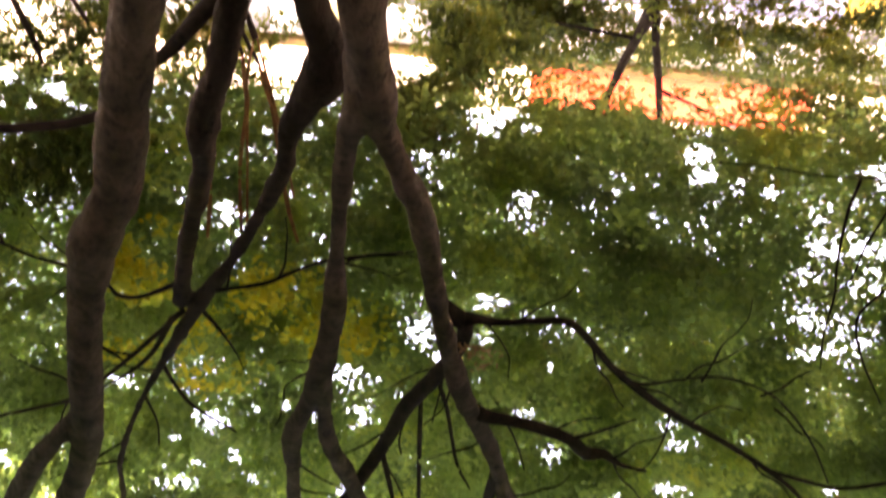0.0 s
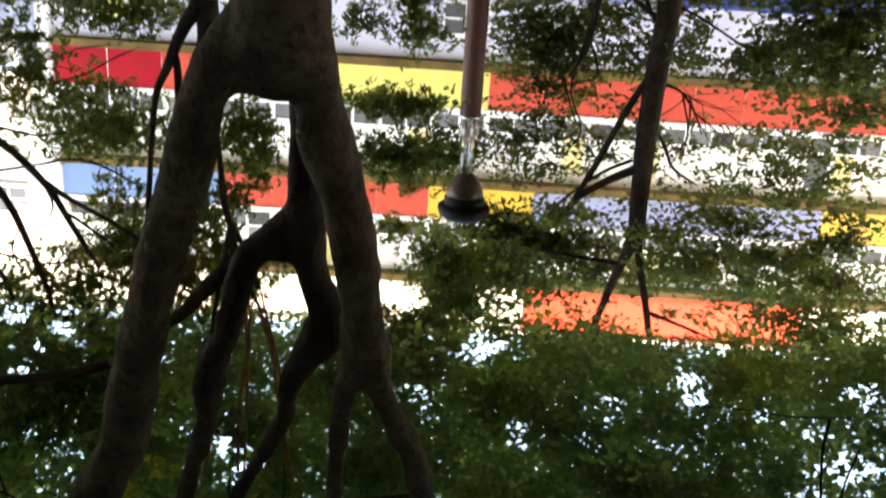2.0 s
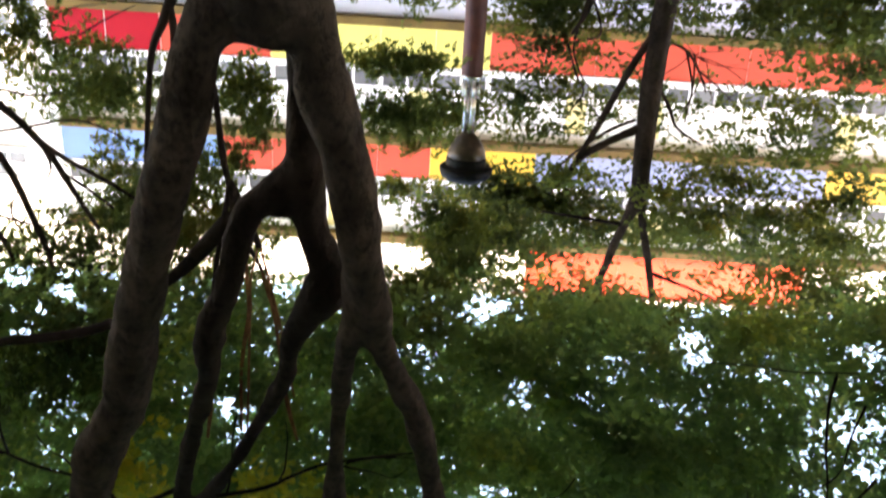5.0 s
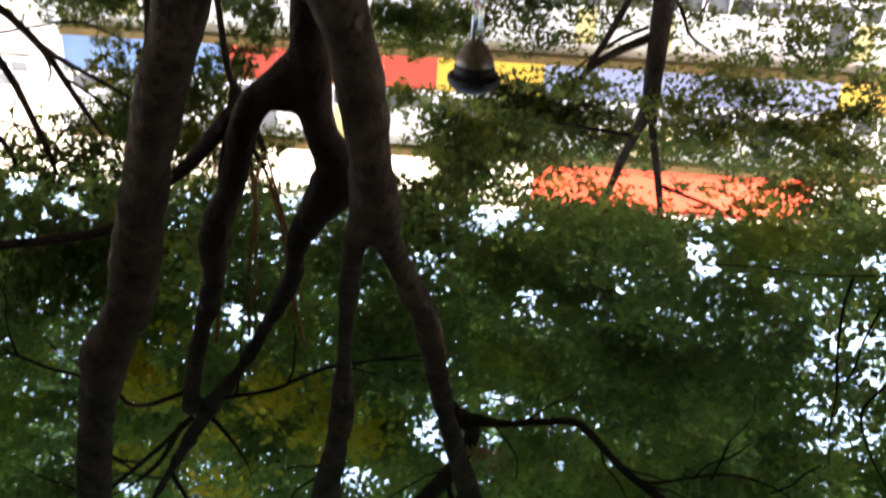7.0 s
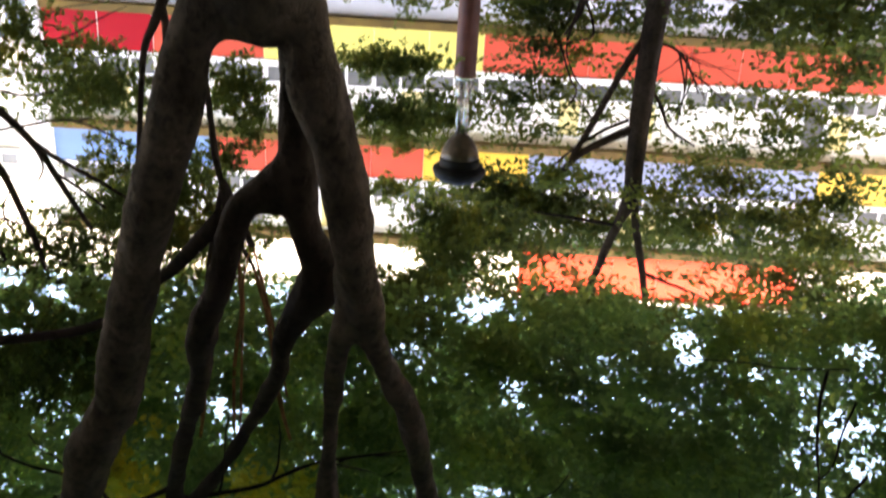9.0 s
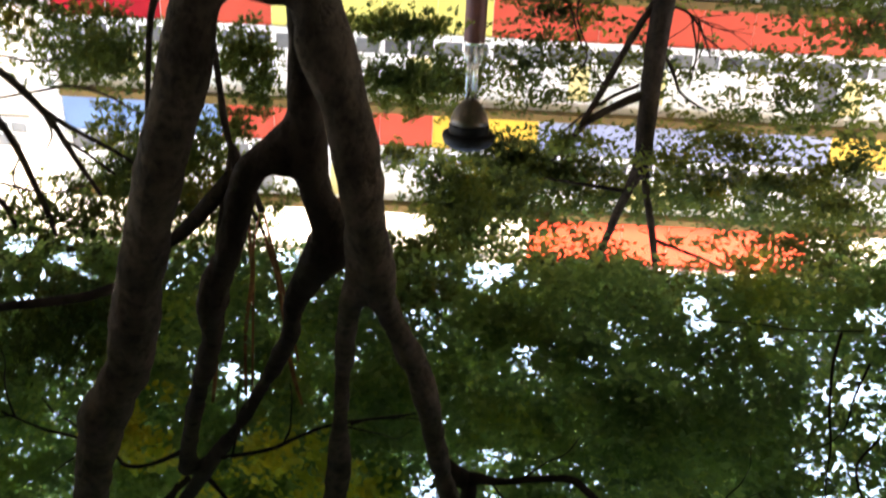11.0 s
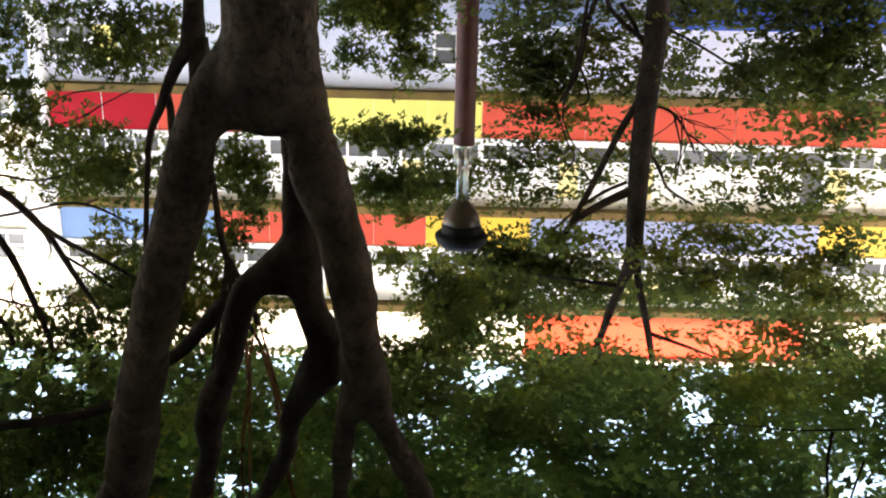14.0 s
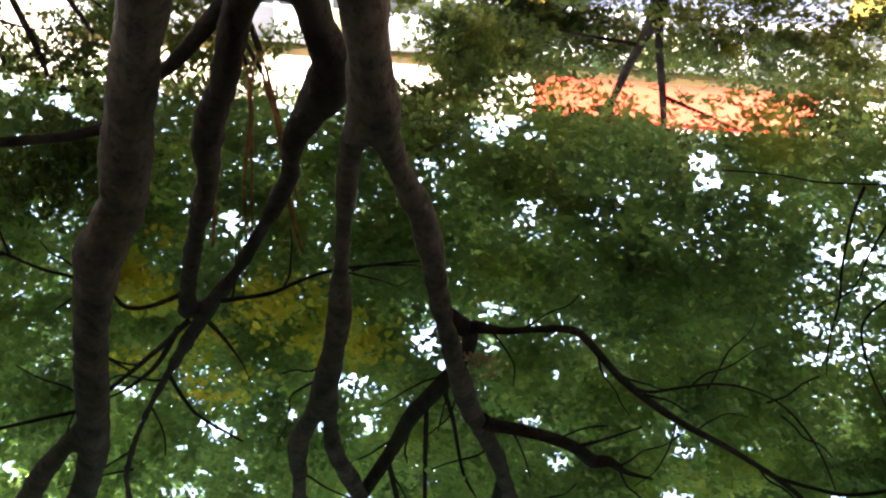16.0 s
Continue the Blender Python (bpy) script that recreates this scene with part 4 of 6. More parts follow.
limb(near_tree, "twig", (2.220, 4.832, 7.007, 0.0111), (2.334, 4.845, 7.060, 0.0094), (2.474, 4.861, 7.129, 0.0079), (2.593, 4.878, 7.202, 0.0064), (2.727, 4.896, 7.274, 0.0048), (2.917, 4.930, 7.416, 0.0037), sides=6, steps=3)
limb(near_tree, "twig", (2.150, 4.765, 6.709, 0.0108), (2.329, 4.805, 6.890, 0.0092), (2.469, 4.841, 7.045, 0.0078), (2.663, 4.901, 7.297, 0.0064), sides=6, steps=3)
limb(near_tree, "twig", (1.885, 4.441, 5.576, 0.0092), (1.998, 4.433, 5.558, 0.0077), (2.079, 4.389, 5.457, 0.0063), (2.134, 4.316, 5.291, 0.0049), (2.142, 4.259, 5.161, 0.0036), sides=6, steps=3)
limb(near_tree, "twig", (1.959, 4.485, 5.676, 0.0094), (2.036, 4.434, 5.559, 0.0077), (2.108, 4.411, 5.507, 0.0064), (2.246, 4.425, 5.539, 0.0051), (2.384, 4.440, 5.572, 0.0039), (2.467, 4.414, 5.513, 0.0029), sides=6, steps=3)
limb(near_tree, "twig", (2.252, 4.610, 5.987, 0.0099), (2.307, 4.665, 6.252, 0.0086), (2.360, 4.709, 6.458, 0.0073), (2.432, 4.765, 6.713, 0.0060), (2.505, 4.811, 6.912, 0.0046), sides=6, steps=3)
limb(near_tree, "twig", (2.385, 4.631, 6.089, 0.0100), (2.487, 4.608, 5.976, 0.0083), (2.610, 4.587, 5.908, 0.0068), (2.684, 4.547, 5.817, 0.0054), (2.738, 4.500, 5.709, 0.0040), sides=6, steps=3)
limb(near_tree, "twig", (1.073, 3.870, 4.537, 0.0076), (1.039, 3.816, 4.413, 0.0062), (1.004, 3.736, 4.232, 0.0050), (0.982, 3.675, 4.094, 0.0039), (0.961, 3.625, 3.979, 0.0028), (0.925, 3.563, 3.838, 0.0021), sides=6, steps=3)
limb(near_tree, "twig", (0.769, 3.796, 4.369, 0.0073), (0.731, 3.748, 4.260, 0.0060), (0.708, 3.678, 4.099, 0.0048), (0.693, 3.631, 3.992, 0.0038), (0.690, 3.576, 3.869, 0.0028), sides=6, steps=3)
limb(near_tree, "twig", (0.443, 3.724, 4.204, 0.0071), (0.374, 3.733, 4.225, 0.0060), (0.313, 3.740, 4.241, 0.0050), (0.237, 3.752, 4.267, 0.0040), (0.174, 3.764, 4.296, 0.0030), (0.092, 3.724, 4.204, 0.0023), sides=6, steps=3)
limb(near_tree, "twig", (0.409, 3.717, 4.188, 0.0070), (0.304, 3.690, 4.127, 0.0058), (0.195, 3.684, 4.114, 0.0049), (0.088, 3.678, 4.100, 0.0039), (0.030, 3.692, 4.132, 0.0029), sides=6, steps=3)
limb(near_tree, "twig", (0.627, 3.903, 5.108, 0.0081), (0.728, 3.954, 5.229, 0.0070), (0.800, 4.004, 5.347, 0.0059), (0.824, 4.079, 5.526, 0.0049), (0.882, 4.199, 5.811, 0.0038), (0.960, 4.292, 6.034, 0.0030), sides=6, steps=3)
limb(near_tree, "twig", (0.588, 3.831, 4.936, 0.0079), (0.658, 3.862, 5.009, 0.0067), (0.734, 3.859, 5.002, 0.0056), (0.820, 3.881, 5.055, 0.0045), sides=6, steps=3)
limb(near_tree, "twig", (0.891, 4.619, 6.864, 0.0107), (0.819, 4.644, 6.979, 0.0091), (0.725, 4.650, 7.010, 0.0076), (0.559, 4.653, 7.023, 0.0061), sides=6, steps=3)
limb(near_tree, "twig", (0.878, 4.495, 6.518, 0.0102), (0.784, 4.539, 6.622, 0.0087), (0.674, 4.607, 6.800, 0.0075), (0.546, 4.624, 6.887, 0.0060), (0.445, 4.637, 6.947, 0.0045), (0.311, 4.662, 7.067, 0.0035), sides=6, steps=3)
limb(near_tree, "twig", (-0.229, 3.839, 4.954, 0.0079), (-0.188, 3.939, 5.193, 0.0070), (-0.169, 4.038, 5.429, 0.0060), (-0.107, 4.111, 5.603, 0.0050), (-0.021, 4.187, 5.783, 0.0038), sides=6, steps=3)
limb(near_tree, "twig", (-0.207, 3.796, 4.852, 0.0078), (-0.128, 3.829, 4.930, 0.0066), (-0.011, 3.861, 5.007, 0.0056), (0.091, 3.914, 5.134, 0.0046), (0.176, 3.965, 5.254, 0.0035), (0.284, 4.030, 5.411, 0.0027), sides=6, steps=3)
limb(near_tree, "twig", (-0.448, 4.220, 5.862, 0.0093), (-0.387, 4.281, 6.008, 0.0080), (-0.276, 4.321, 6.103, 0.0067), (-0.187, 4.357, 6.188, 0.0055), (-0.090, 4.406, 6.305, 0.0042), sides=6, steps=3)
limb(near_tree, "twig", (-0.704, 4.609, 6.812, 0.0107), (-0.836, 4.610, 6.815, 0.0090), (-0.973, 4.566, 6.685, 0.0073), (-1.078, 4.521, 6.578, 0.0058), (-1.119, 4.433, 6.369, 0.0042), sides=6, steps=3)
limb(near_tree, "twig", (-1.711, 4.144, 5.160, 0.0085), (-1.698, 4.038, 4.918, 0.0069), (-1.679, 3.939, 4.694, 0.0055), (-1.709, 3.882, 4.564, 0.0043), (-1.712, 3.811, 4.402, 0.0031), (-1.665, 3.735, 4.230, 0.0023), sides=6, steps=3)
limb(near_tree, "twig", (-1.602, 4.147, 5.166, 0.0085), (-1.641, 4.066, 4.981, 0.0069), (-1.727, 4.028, 4.895, 0.0057), (-1.786, 3.969, 4.761, 0.0044), (-1.813, 3.926, 4.664, 0.0033), (-1.869, 3.901, 4.608, 0.0025), sides=6, steps=3)
limb(near_tree, "twig", (-2.119, 4.198, 5.282, 0.0087), (-2.201, 4.149, 5.170, 0.0072), (-2.225, 4.081, 5.016, 0.0058), (-2.280, 4.031, 4.902, 0.0046), sides=6, steps=3)
limb(near_tree, "twig", (-2.277, 4.272, 5.449, 0.0090), (-2.407, 4.327, 5.574, 0.0077), (-2.546, 4.401, 5.744, 0.0066), (-2.703, 4.444, 5.841, 0.0054), (-2.859, 4.522, 6.018, 0.0041), sides=6, steps=3)
limb(near_tree, "twig", (1.858, 4.048, 4.682, 0.0079), (1.993, 4.072, 4.737, 0.0067), (2.133, 4.128, 4.864, 0.0057), (2.240, 4.178, 4.978, 0.0047), sides=6, steps=3)
limb(near_tree, "twig", (1.923, 4.031, 4.643, 0.0078), (1.944, 3.965, 4.492, 0.0064), (1.984, 3.924, 4.400, 0.0052), (2.035, 3.899, 4.342, 0.0041), (2.058, 3.839, 4.207, 0.0030), sides=6, steps=3)
limb(near_tree, "twig", (2.286, 3.921, 4.393, 0.0075), (2.418, 3.935, 4.426, 0.0063), (2.497, 3.940, 4.437, 0.0053), (2.622, 3.970, 4.504, 0.0043), (2.749, 3.993, 4.557, 0.0032), (2.890, 4.034, 4.650, 0.0025), sides=6, steps=3)
limb(near_tree, "twig", (2.268, 3.927, 4.408, 0.0075), (2.248, 3.855, 4.244, 0.0061), (2.209, 3.781, 4.074, 0.0049), (2.145, 3.707, 3.906, 0.0038), (2.143, 3.657, 3.793, 0.0028), (2.167, 3.617, 3.702, 0.0021), sides=6, steps=3)
limb(near_tree, "twig", (2.137, 4.117, 6.004, 0.0092), (2.194, 4.217, 6.280, 0.0081), (2.297, 4.338, 6.617, 0.0070), (2.350, 4.427, 6.864, 0.0058), sides=6, steps=3)
limb(near_tree, "twig", (1.947, 3.874, 5.329, 0.0083), (2.054, 3.924, 5.465, 0.0071), (2.159, 3.988, 5.645, 0.0061), (2.257, 4.067, 5.865, 0.0051), (2.356, 4.139, 6.065, 0.0039), sides=6, steps=3)
limb(near_tree, "twig", (3.040, 4.732, 8.085, 0.0119), (3.030, 4.767, 8.277, 0.0102), (2.993, 4.805, 8.475, 0.0087), (3.013, 4.877, 8.844, 0.0072), (3.044, 4.969, 9.298, 0.0057), sides=6, steps=3)
limb(near_tree, "twig", (3.030, 4.727, 8.062, 0.0120), (3.150, 4.729, 8.073, 0.0101), (3.307, 4.742, 8.141, 0.0084), (3.460, 4.745, 8.155, 0.0067), (3.567, 4.744, 8.155, 0.0051), (3.764, 4.775, 8.316, 0.0039), sides=6, steps=3)

# ---- a slim tree close behind it ----
slim_tree = thing("tree", 1.35, 5.2, 0, "slim dark tree with thin crooked stems", "tree", "trees")
limb(slim_tree, "trunk", (1.500, 5.200, -0.100, 0.0900), (1.420, 5.200, 0.800, 0.0700), (1.455, 5.200, 1.604, 0.0592), (1.462, 5.200, 1.765, 0.0698), (1.484, 5.200, 1.880, 0.0669), (1.554, 5.200, 1.960, 0.0437), (1.632, 5.200, 2.105, 0.0339), (1.692, 5.200, 2.250, 0.0273), (1.767, 5.200, 2.420, 0.0207), (1.811, 5.200, 2.742, 0.0158), (1.843, 5.200, 3.074, 0.0179), (1.868, 5.200, 3.341, 0.0145), (1.913, 5.200, 3.616, 0.0092), material=BARK_FAR)
limb(slim_tree, "branch", (1.443, 5.200, 1.829, 0.0633), (1.441, 5.200, 2.026, 0.0640), (1.458, 5.200, 2.196, 0.0545), (1.436, 5.200, 2.435, 0.0310), (1.399, 5.200, 2.717, 0.0193), (1.370, 5.200, 3.044, 0.0214), (1.330, 5.200, 3.268, 0.0162), (1.304, 5.200, 3.498, 0.0109), material=BARK_FAR)
limb(slim_tree, "branch", (1.653, 5.200, 2.123, 0.0203), (1.631, 5.200, 2.274, 0.0239), (1.630, 5.200, 2.465, 0.0207), (1.593, 5.200, 2.729, 0.0140), material=BARK_FAR)
# Thin stems coloured as if the sun struck them.
limb(slim_tree, "branch", (1.167, 5.197, 3.640, 0.0050), (1.219, 5.197, 3.879, 0.0087), (1.233, 5.197, 4.164, 0.0102), (1.244, 5.197, 4.456, 0.0090), (1.273, 5.197, 5.068, 0.0080), material=BARK_SUNLIT)
limb(slim_tree, "branch", (1.149, 5.197, 3.638, 0.0050), (1.098, 5.197, 3.872, 0.0100), (1.047, 5.197, 4.110, 0.0101), (1.002, 5.197, 4.355, 0.0089), (0.940, 5.197, 4.735, 0.0078), material=BARK_SUNLIT)
limb(slim_tree, "branch", (1.314, 5.486, 3.854, 0.0074), (1.305, 5.486, 4.044, 0.0163), (1.300, 5.486, 4.242, 0.0166), (1.349, 5.486, 4.539, 0.0145), (1.375, 5.486, 4.806, 0.0122), (1.385, 5.486, 5.230, 0.0112), material=BARK_SUNLIT)
limb(slim_tree, "branch", (1.208, 5.486, 3.919, 0.0074), (1.163, 5.486, 4.089, 0.0177), (1.127, 5.486, 4.246, 0.0154), (1.087, 5.486, 4.600, 0.0133), (1.041, 5.486, 4.979, 0.0165), (0.972, 5.486, 5.285, 0.0113), material=BARK_SUNLIT)
limb(slim_tree, "branch", (1.583, 5.486, 4.563, 0.0066), (1.596, 5.486, 4.966, 0.0164), (1.637, 5.486, 5.306, 0.0113), material=BARK_SUNLIT)
limb(slim_tree, "branch", (1.330, 5.200, 3.200, 0.0180), (1.248, 5.220, 3.400, 0.0150), (1.167, 5.197, 3.640, 0.0120), material=BARK_FAR)
limb(slim_tree, "branch", (1.330, 5.200, 3.200, 0.0180), (1.240, 5.220, 3.399, 0.0150), (1.149, 5.197, 3.638, 0.0120), material=BARK_FAR)
limb(slim_tree, "branch", (1.330, 5.200, 3.200, 0.0180), (1.322, 5.220, 3.507, 0.0150), (1.314, 5.486, 3.854, 0.0120), material=BARK_FAR)
limb(slim_tree, "branch", (1.330, 5.200, 3.200, 0.0180), (1.269, 5.220, 3.539, 0.0150), (1.208, 5.486, 3.919, 0.0120), material=BARK_FAR)
limb(slim_tree, "branch", (1.330, 5.200, 3.200, 0.0180), (1.457, 5.220, 3.861, 0.0150), (1.583, 5.486, 4.563, 0.0120), material=BARK_FAR)

# ---- a tree at the side, its bare lower boughs against the bright wall ----
side_tree = thing("tree", 5.3, 7.5, 0, "thin tree with sparse crooked lower boughs", "tree", "trees")
limb(side_tree, "trunk", (5.200, 7.500, -0.100, 0.1600), (5.150, 7.500, 0.800, 0.1400), (4.583, 7.500, 1.858, 0.1182), (4.601, 7.500, 2.807, 0.1129), (4.621, 7.500, 3.831, 0.1020), (4.643, 7.500, 4.939, 0.0903), (4.722, 7.500, 6.146, 0.0720), material=BARK_FAR)
# Boughs in the paler bark, which stands in for glare from the wall.
limb(side_tree, "branch", (4.610, 7.500, 2.486, 0.0502), (4.173, 7.500, 3.164, 0.0420), (3.814, 7.500, 3.472, 0.0359), (3.635, 7.500, 3.656, 0.0329), (3.502, 7.500, 3.832, 0.0298), (3.396, 7.500, 4.033, 0.0267), (3.266, 7.500, 4.276, 0.0235), (3.133, 7.500, 4.511, 0.0170), material=BARK)
limb(side_tree, "branch", (3.704, 7.500, 3.605, 0.0230), (3.449, 7.500, 3.809, 0.0231), (3.208, 7.500, 3.947, 0.0199), (2.964, 7.500, 4.076, 0.0166), (2.719, 7.500, 4.234, 0.0101), material=BARK)
limb(side_tree, "branch", (4.624, 7.500, 2.875, 0.0478), (4.216, 7.500, 3.472, 0.0391), (3.964, 7.500, 3.860, 0.0331), (3.842, 7.500, 4.110, 0.0334), (3.747, 7.500, 4.399, 0.0304), (3.651, 7.500, 4.706, 0.0273), (3.599, 7.500, 4.946, 0.0173), material=BARK)
limb(side_tree, "twig", (3.426, 7.500, 3.980, 0.0133), (3.224, 7.500, 4.110, 0.0134), (2.983, 7.500, 4.296, 0.0101), material=BARK, sides=6)
limb(side_tree, "twig", (4.729, 7.500, 3.538, 0.0196), (4.140, 7.500, 3.653, 0.0164), (3.650, 7.500, 3.572, 0.0131), (3.366, 7.500, 3.507, 0.0131), (3.165, 7.500, 3.507, 0.0131), (2.921, 7.500, 3.595, 0.0099), (2.704, 7.500, 3.721, 0.0066), material=BARK, sides=6)
limb(side_tree, "twig", (3.175, 7.500, 3.508, 0.0097), (3.034, 7.500, 3.452, 0.0065), material=BARK, sides=6)
limb(side_tree, "branch", (4.713, 7.500, 3.127, 0.0161), (3.887, 7.500, 3.258, 0.0130), (3.594, 7.500, 3.302, 0.0097), (3.339, 7.500, 3.254, 0.0065), material=BARK)
limb(side_tree, "twig", (4.787, 7.500, 4.234, 0.0202), (4.038, 7.500, 4.435, 0.0135), (3.629, 7.500, 4.508, 0.0101), (3.254, 7.500, 4.414, 0.0068), material=BARK, sides=6)
limb(side_tree, "branch", (4.736, 7.500, 3.907, 0.0398), (4.247, 7.500, 4.441, 0.0338), (4.040, 7.500, 4.660, 0.0273), (3.963, 7.500, 4.887, 0.0172), material=BARK)
limb(side_tree, "twig", (3.591, 7.500, 3.718, 0.0099), (3.513, 7.500, 3.929, 0.0100), (3.582, 7.500, 4.093, 0.0066), material=BARK, sides=6)
limb(side_tree, "twig", (3.821, 7.500, 4.153, 0.0100), (3.926, 7.500, 4.377, 0.0101), (3.849, 7.500, 4.598, 0.0068), material=BARK, sides=6)
limb(side_tree, "twig", (4.334, 9.000, 2.964, 0.0116), (4.030, 9.000, 2.846, 0.0116), (3.788, 9.000, 2.747, 0.0087), (3.465, 9.000, 2.693, 0.0058), material=BARK_FAR, sides=6)
limb(side_tree, "twig", (4.058, 9.000, 3.103, 0.0117), (3.756, 9.000, 3.008, 0.0117), (3.509, 9.000, 2.862, 0.0087), (3.176, 9.000, 2.692, 0.0058), material=BARK_FAR, sides=6)
limb(side_tree, "twig", (4.221, 9.000, 2.990, 0.0087), (4.403, 9.000, 3.053, 0.0088), (4.587, 9.000, 3.117, 0.0088), material=BARK_FAR, sides=6)

# ---- the tree by the lamp ----
lamp_tree = thing("tree", -3.35, 15.2, 0, "dark slender tree with a forked trunk before the building", "tree", "trees")
limb(lamp_tree, "trunk", (-3.300, 15.200, -0.100, 0.3000), (-3.340, 15.200, 0.600, 0.2100), (-3.482, 15.200, 1.655, 0.1956), (-3.506, 15.200, 2.476, 0.1988), (-3.457, 15.200, 3.426, 0.1930), (-3.432, 15.200, 4.311, 0.1865), (-3.443, 15.200, 5.122, 0.1745), (-3.462, 15.200, 5.852, 0.1617), (-3.474, 15.200, 6.365, 0.1531), (-3.320, 15.200, 6.887, 0.0866), (-3.159, 15.200, 7.375, 0.0790), (-3.005, 15.200, 7.974, 0.0673), (-2.829, 15.200, 8.506, 0.0510), (-2.577, 15.200, 9.172, 0.0344), sides=14, material=BARK_LAMP)
limb(lamp_tree, "limb", (-3.487, 15.200, 6.224, 0.0880), (-3.634, 15.200, 6.922, 0.0706), (-3.844, 15.200, 7.692, 0.0678), (-4.003, 15.200, 8.370, 0.0572), (-4.123, 15.200, 9.069, 0.0424), (-4.190, 15.200, 10.034, 0.0314), material=BARK_LAMP)
limb(lamp_tree, "branch", (-3.431, 15.200, 5.102, 0.0897), (-2.902, 15.200, 5.373, 0.0751), (-2.433, 15.200, 5.684, 0.0605), (-2.165, 15.200, 6.040, 0.0457), (-1.875, 15.200, 6.434, 0.0256), material=BARK_LAMP)
limb(lamp_tree, "branch", (-3.444, 15.200, 3.330, 0.0578), (-3.131, 15.200, 3.933, 0.0633), (-2.897, 15.200, 4.444, 0.0541), (-2.663, 15.200, 5.016, 0.0597), (-2.335, 15.200, 5.712, 0.0454), (-2.035, 15.200, 6.283, 0.0255), material=BARK_LAMP)
limb(lamp_tree, "branch", (-3.492, 15.200, 2.663, 0.0475), (-3.037, 15.200, 2.364, 0.0425), (-2.718, 15.200, 2.061, 0.0376), (-2.542, 15.200, 1.753, 0.0420), (-2.364, 15.200, 2.265, 0.0424), (-2.263, 15.200, 2.923, 0.0430), (-2.183, 15.200, 3.261, 0.0385), (-1.977, 15.200, 3.611, 0.0194), material=BARK_LAMP)
limb(lamp_tree, "twig", (-3.477, 15.200, 4.359, 0.0295), (-3.767, 15.200, 4.694, 0.0247), (-3.968, 15.200, 5.090, 0.0249), (-4.460, 15.200, 5.391, 0.0150), material=BARK_LAMP)
limb(lamp_tree, "twig", (-3.462, 15.200, 3.620, 0.0242), (-3.885, 15.200, 3.741, 0.0243), (-4.174, 15.200, 4.068, 0.0195), (-4.376, 15.200, 4.455, 0.0148), material=BARK_LAMP)
limb(lamp_tree, "twig", (-4.177, 15.200, 4.087, 0.0195), (-4.557, 15.200, 4.343, 0.0147), (-5.008, 15.200, 4.719, 0.0099), material=BARK_LAMP)
limb(lamp_tree, "twig", (-3.454, 15.200, 2.294, 0.0236), (-4.001, 15.200, 2.494, 0.0237), (-4.724, 15.200, 2.874, 0.0191), (-5.560, 15.200, 3.302, 0.0144), material=BARK_LAMP)
limb(lamp_tree, "branch", (-3.896, 15.200, 7.859, 0.0420), (-4.359, 15.200, 8.023, 0.0316), (-4.858, 15.200, 8.198, 0.0264), (-5.419, 15.200, 8.417, 0.0159), material=BARK_LAMP)
limb(lamp_tree, "twig", (-3.286, 15.200, 6.945, 0.0413), (-2.659, 15.200, 6.874, 0.0309), (-1.721, 15.200, 6.770, 0.0206), material=BARK_LAMP)
limb(lamp_tree, "twig", (-3.885, 15.200, 3.741, 0.0116), (-4.354, 15.200, 3.958, 0.0088), (-5.001, 15.200, 4.038, 0.0059), material=BARK_LAMP, sides=6)
limb(lamp_tree, "twig", (-4.043, 15.200, 3.829, 0.0116), (-4.603, 15.200, 3.992, 0.0088), (-5.254, 15.200, 4.401, 0.0059), material=BARK_LAMP, sides=6)
limb(lamp_tree, "twig", (-3.938, 15.200, 3.767, 0.0194), (-4.132, 15.200, 4.469, 0.0148), (-3.955, 15.200, 4.988, 0.0099), material=BARK_LAMP, sides=6)
limb(lamp_tree, "twig", (-4.306, 15.200, 3.961, 0.0088), (-4.488, 15.200, 4.549, 0.0059), material=BARK_LAMP, sides=6)
limb(lamp_tree, "branch", (-3.400, 15.200, 0.900, 0.0600), (-2.500, 15.200, 1.250, 0.0500), (-1.500, 15.200, 1.520, 0.0350), (-0.820, 15.200, 1.610, 0.0240), material=BARK_LAMP)
limb(lamp_tree, "twig", (-0.849, 15.200, 1.625, 0.0233), (-0.951, 15.200, 2.071, 0.0188), (-0.860, 15.200, 2.351, 0.0094), material=BARK_LAMP, sides=6)
limb(lamp_tree, "twig", (-1.035, 15.200, 1.614, 0.0233), (-1.166, 15.200, 2.058, 0.0188), (-1.229, 15.200, 2.469, 0.0095), material=BARK_LAMP, sides=6)
limb(lamp_tree, "twig", (-1.360, 15.200, 1.596, 0.0186), (-1.345, 15.200, 1.957, 0.0141), (-1.463, 15.200, 2.224, 0.0094), material=BARK_LAMP, sides=6)
limb(lamp_tree, "twig", (-2.244, 15.200, 2.924, 0.0239), (-2.459, 15.200, 3.582, 0.0194), (-2.040, 15.200, 3.753, 0.0146), (-2.186, 15.200, 4.237, 0.0147), (-2.412, 15.200, 4.523, 0.0099), material=BARK_LAMP, sides=6)

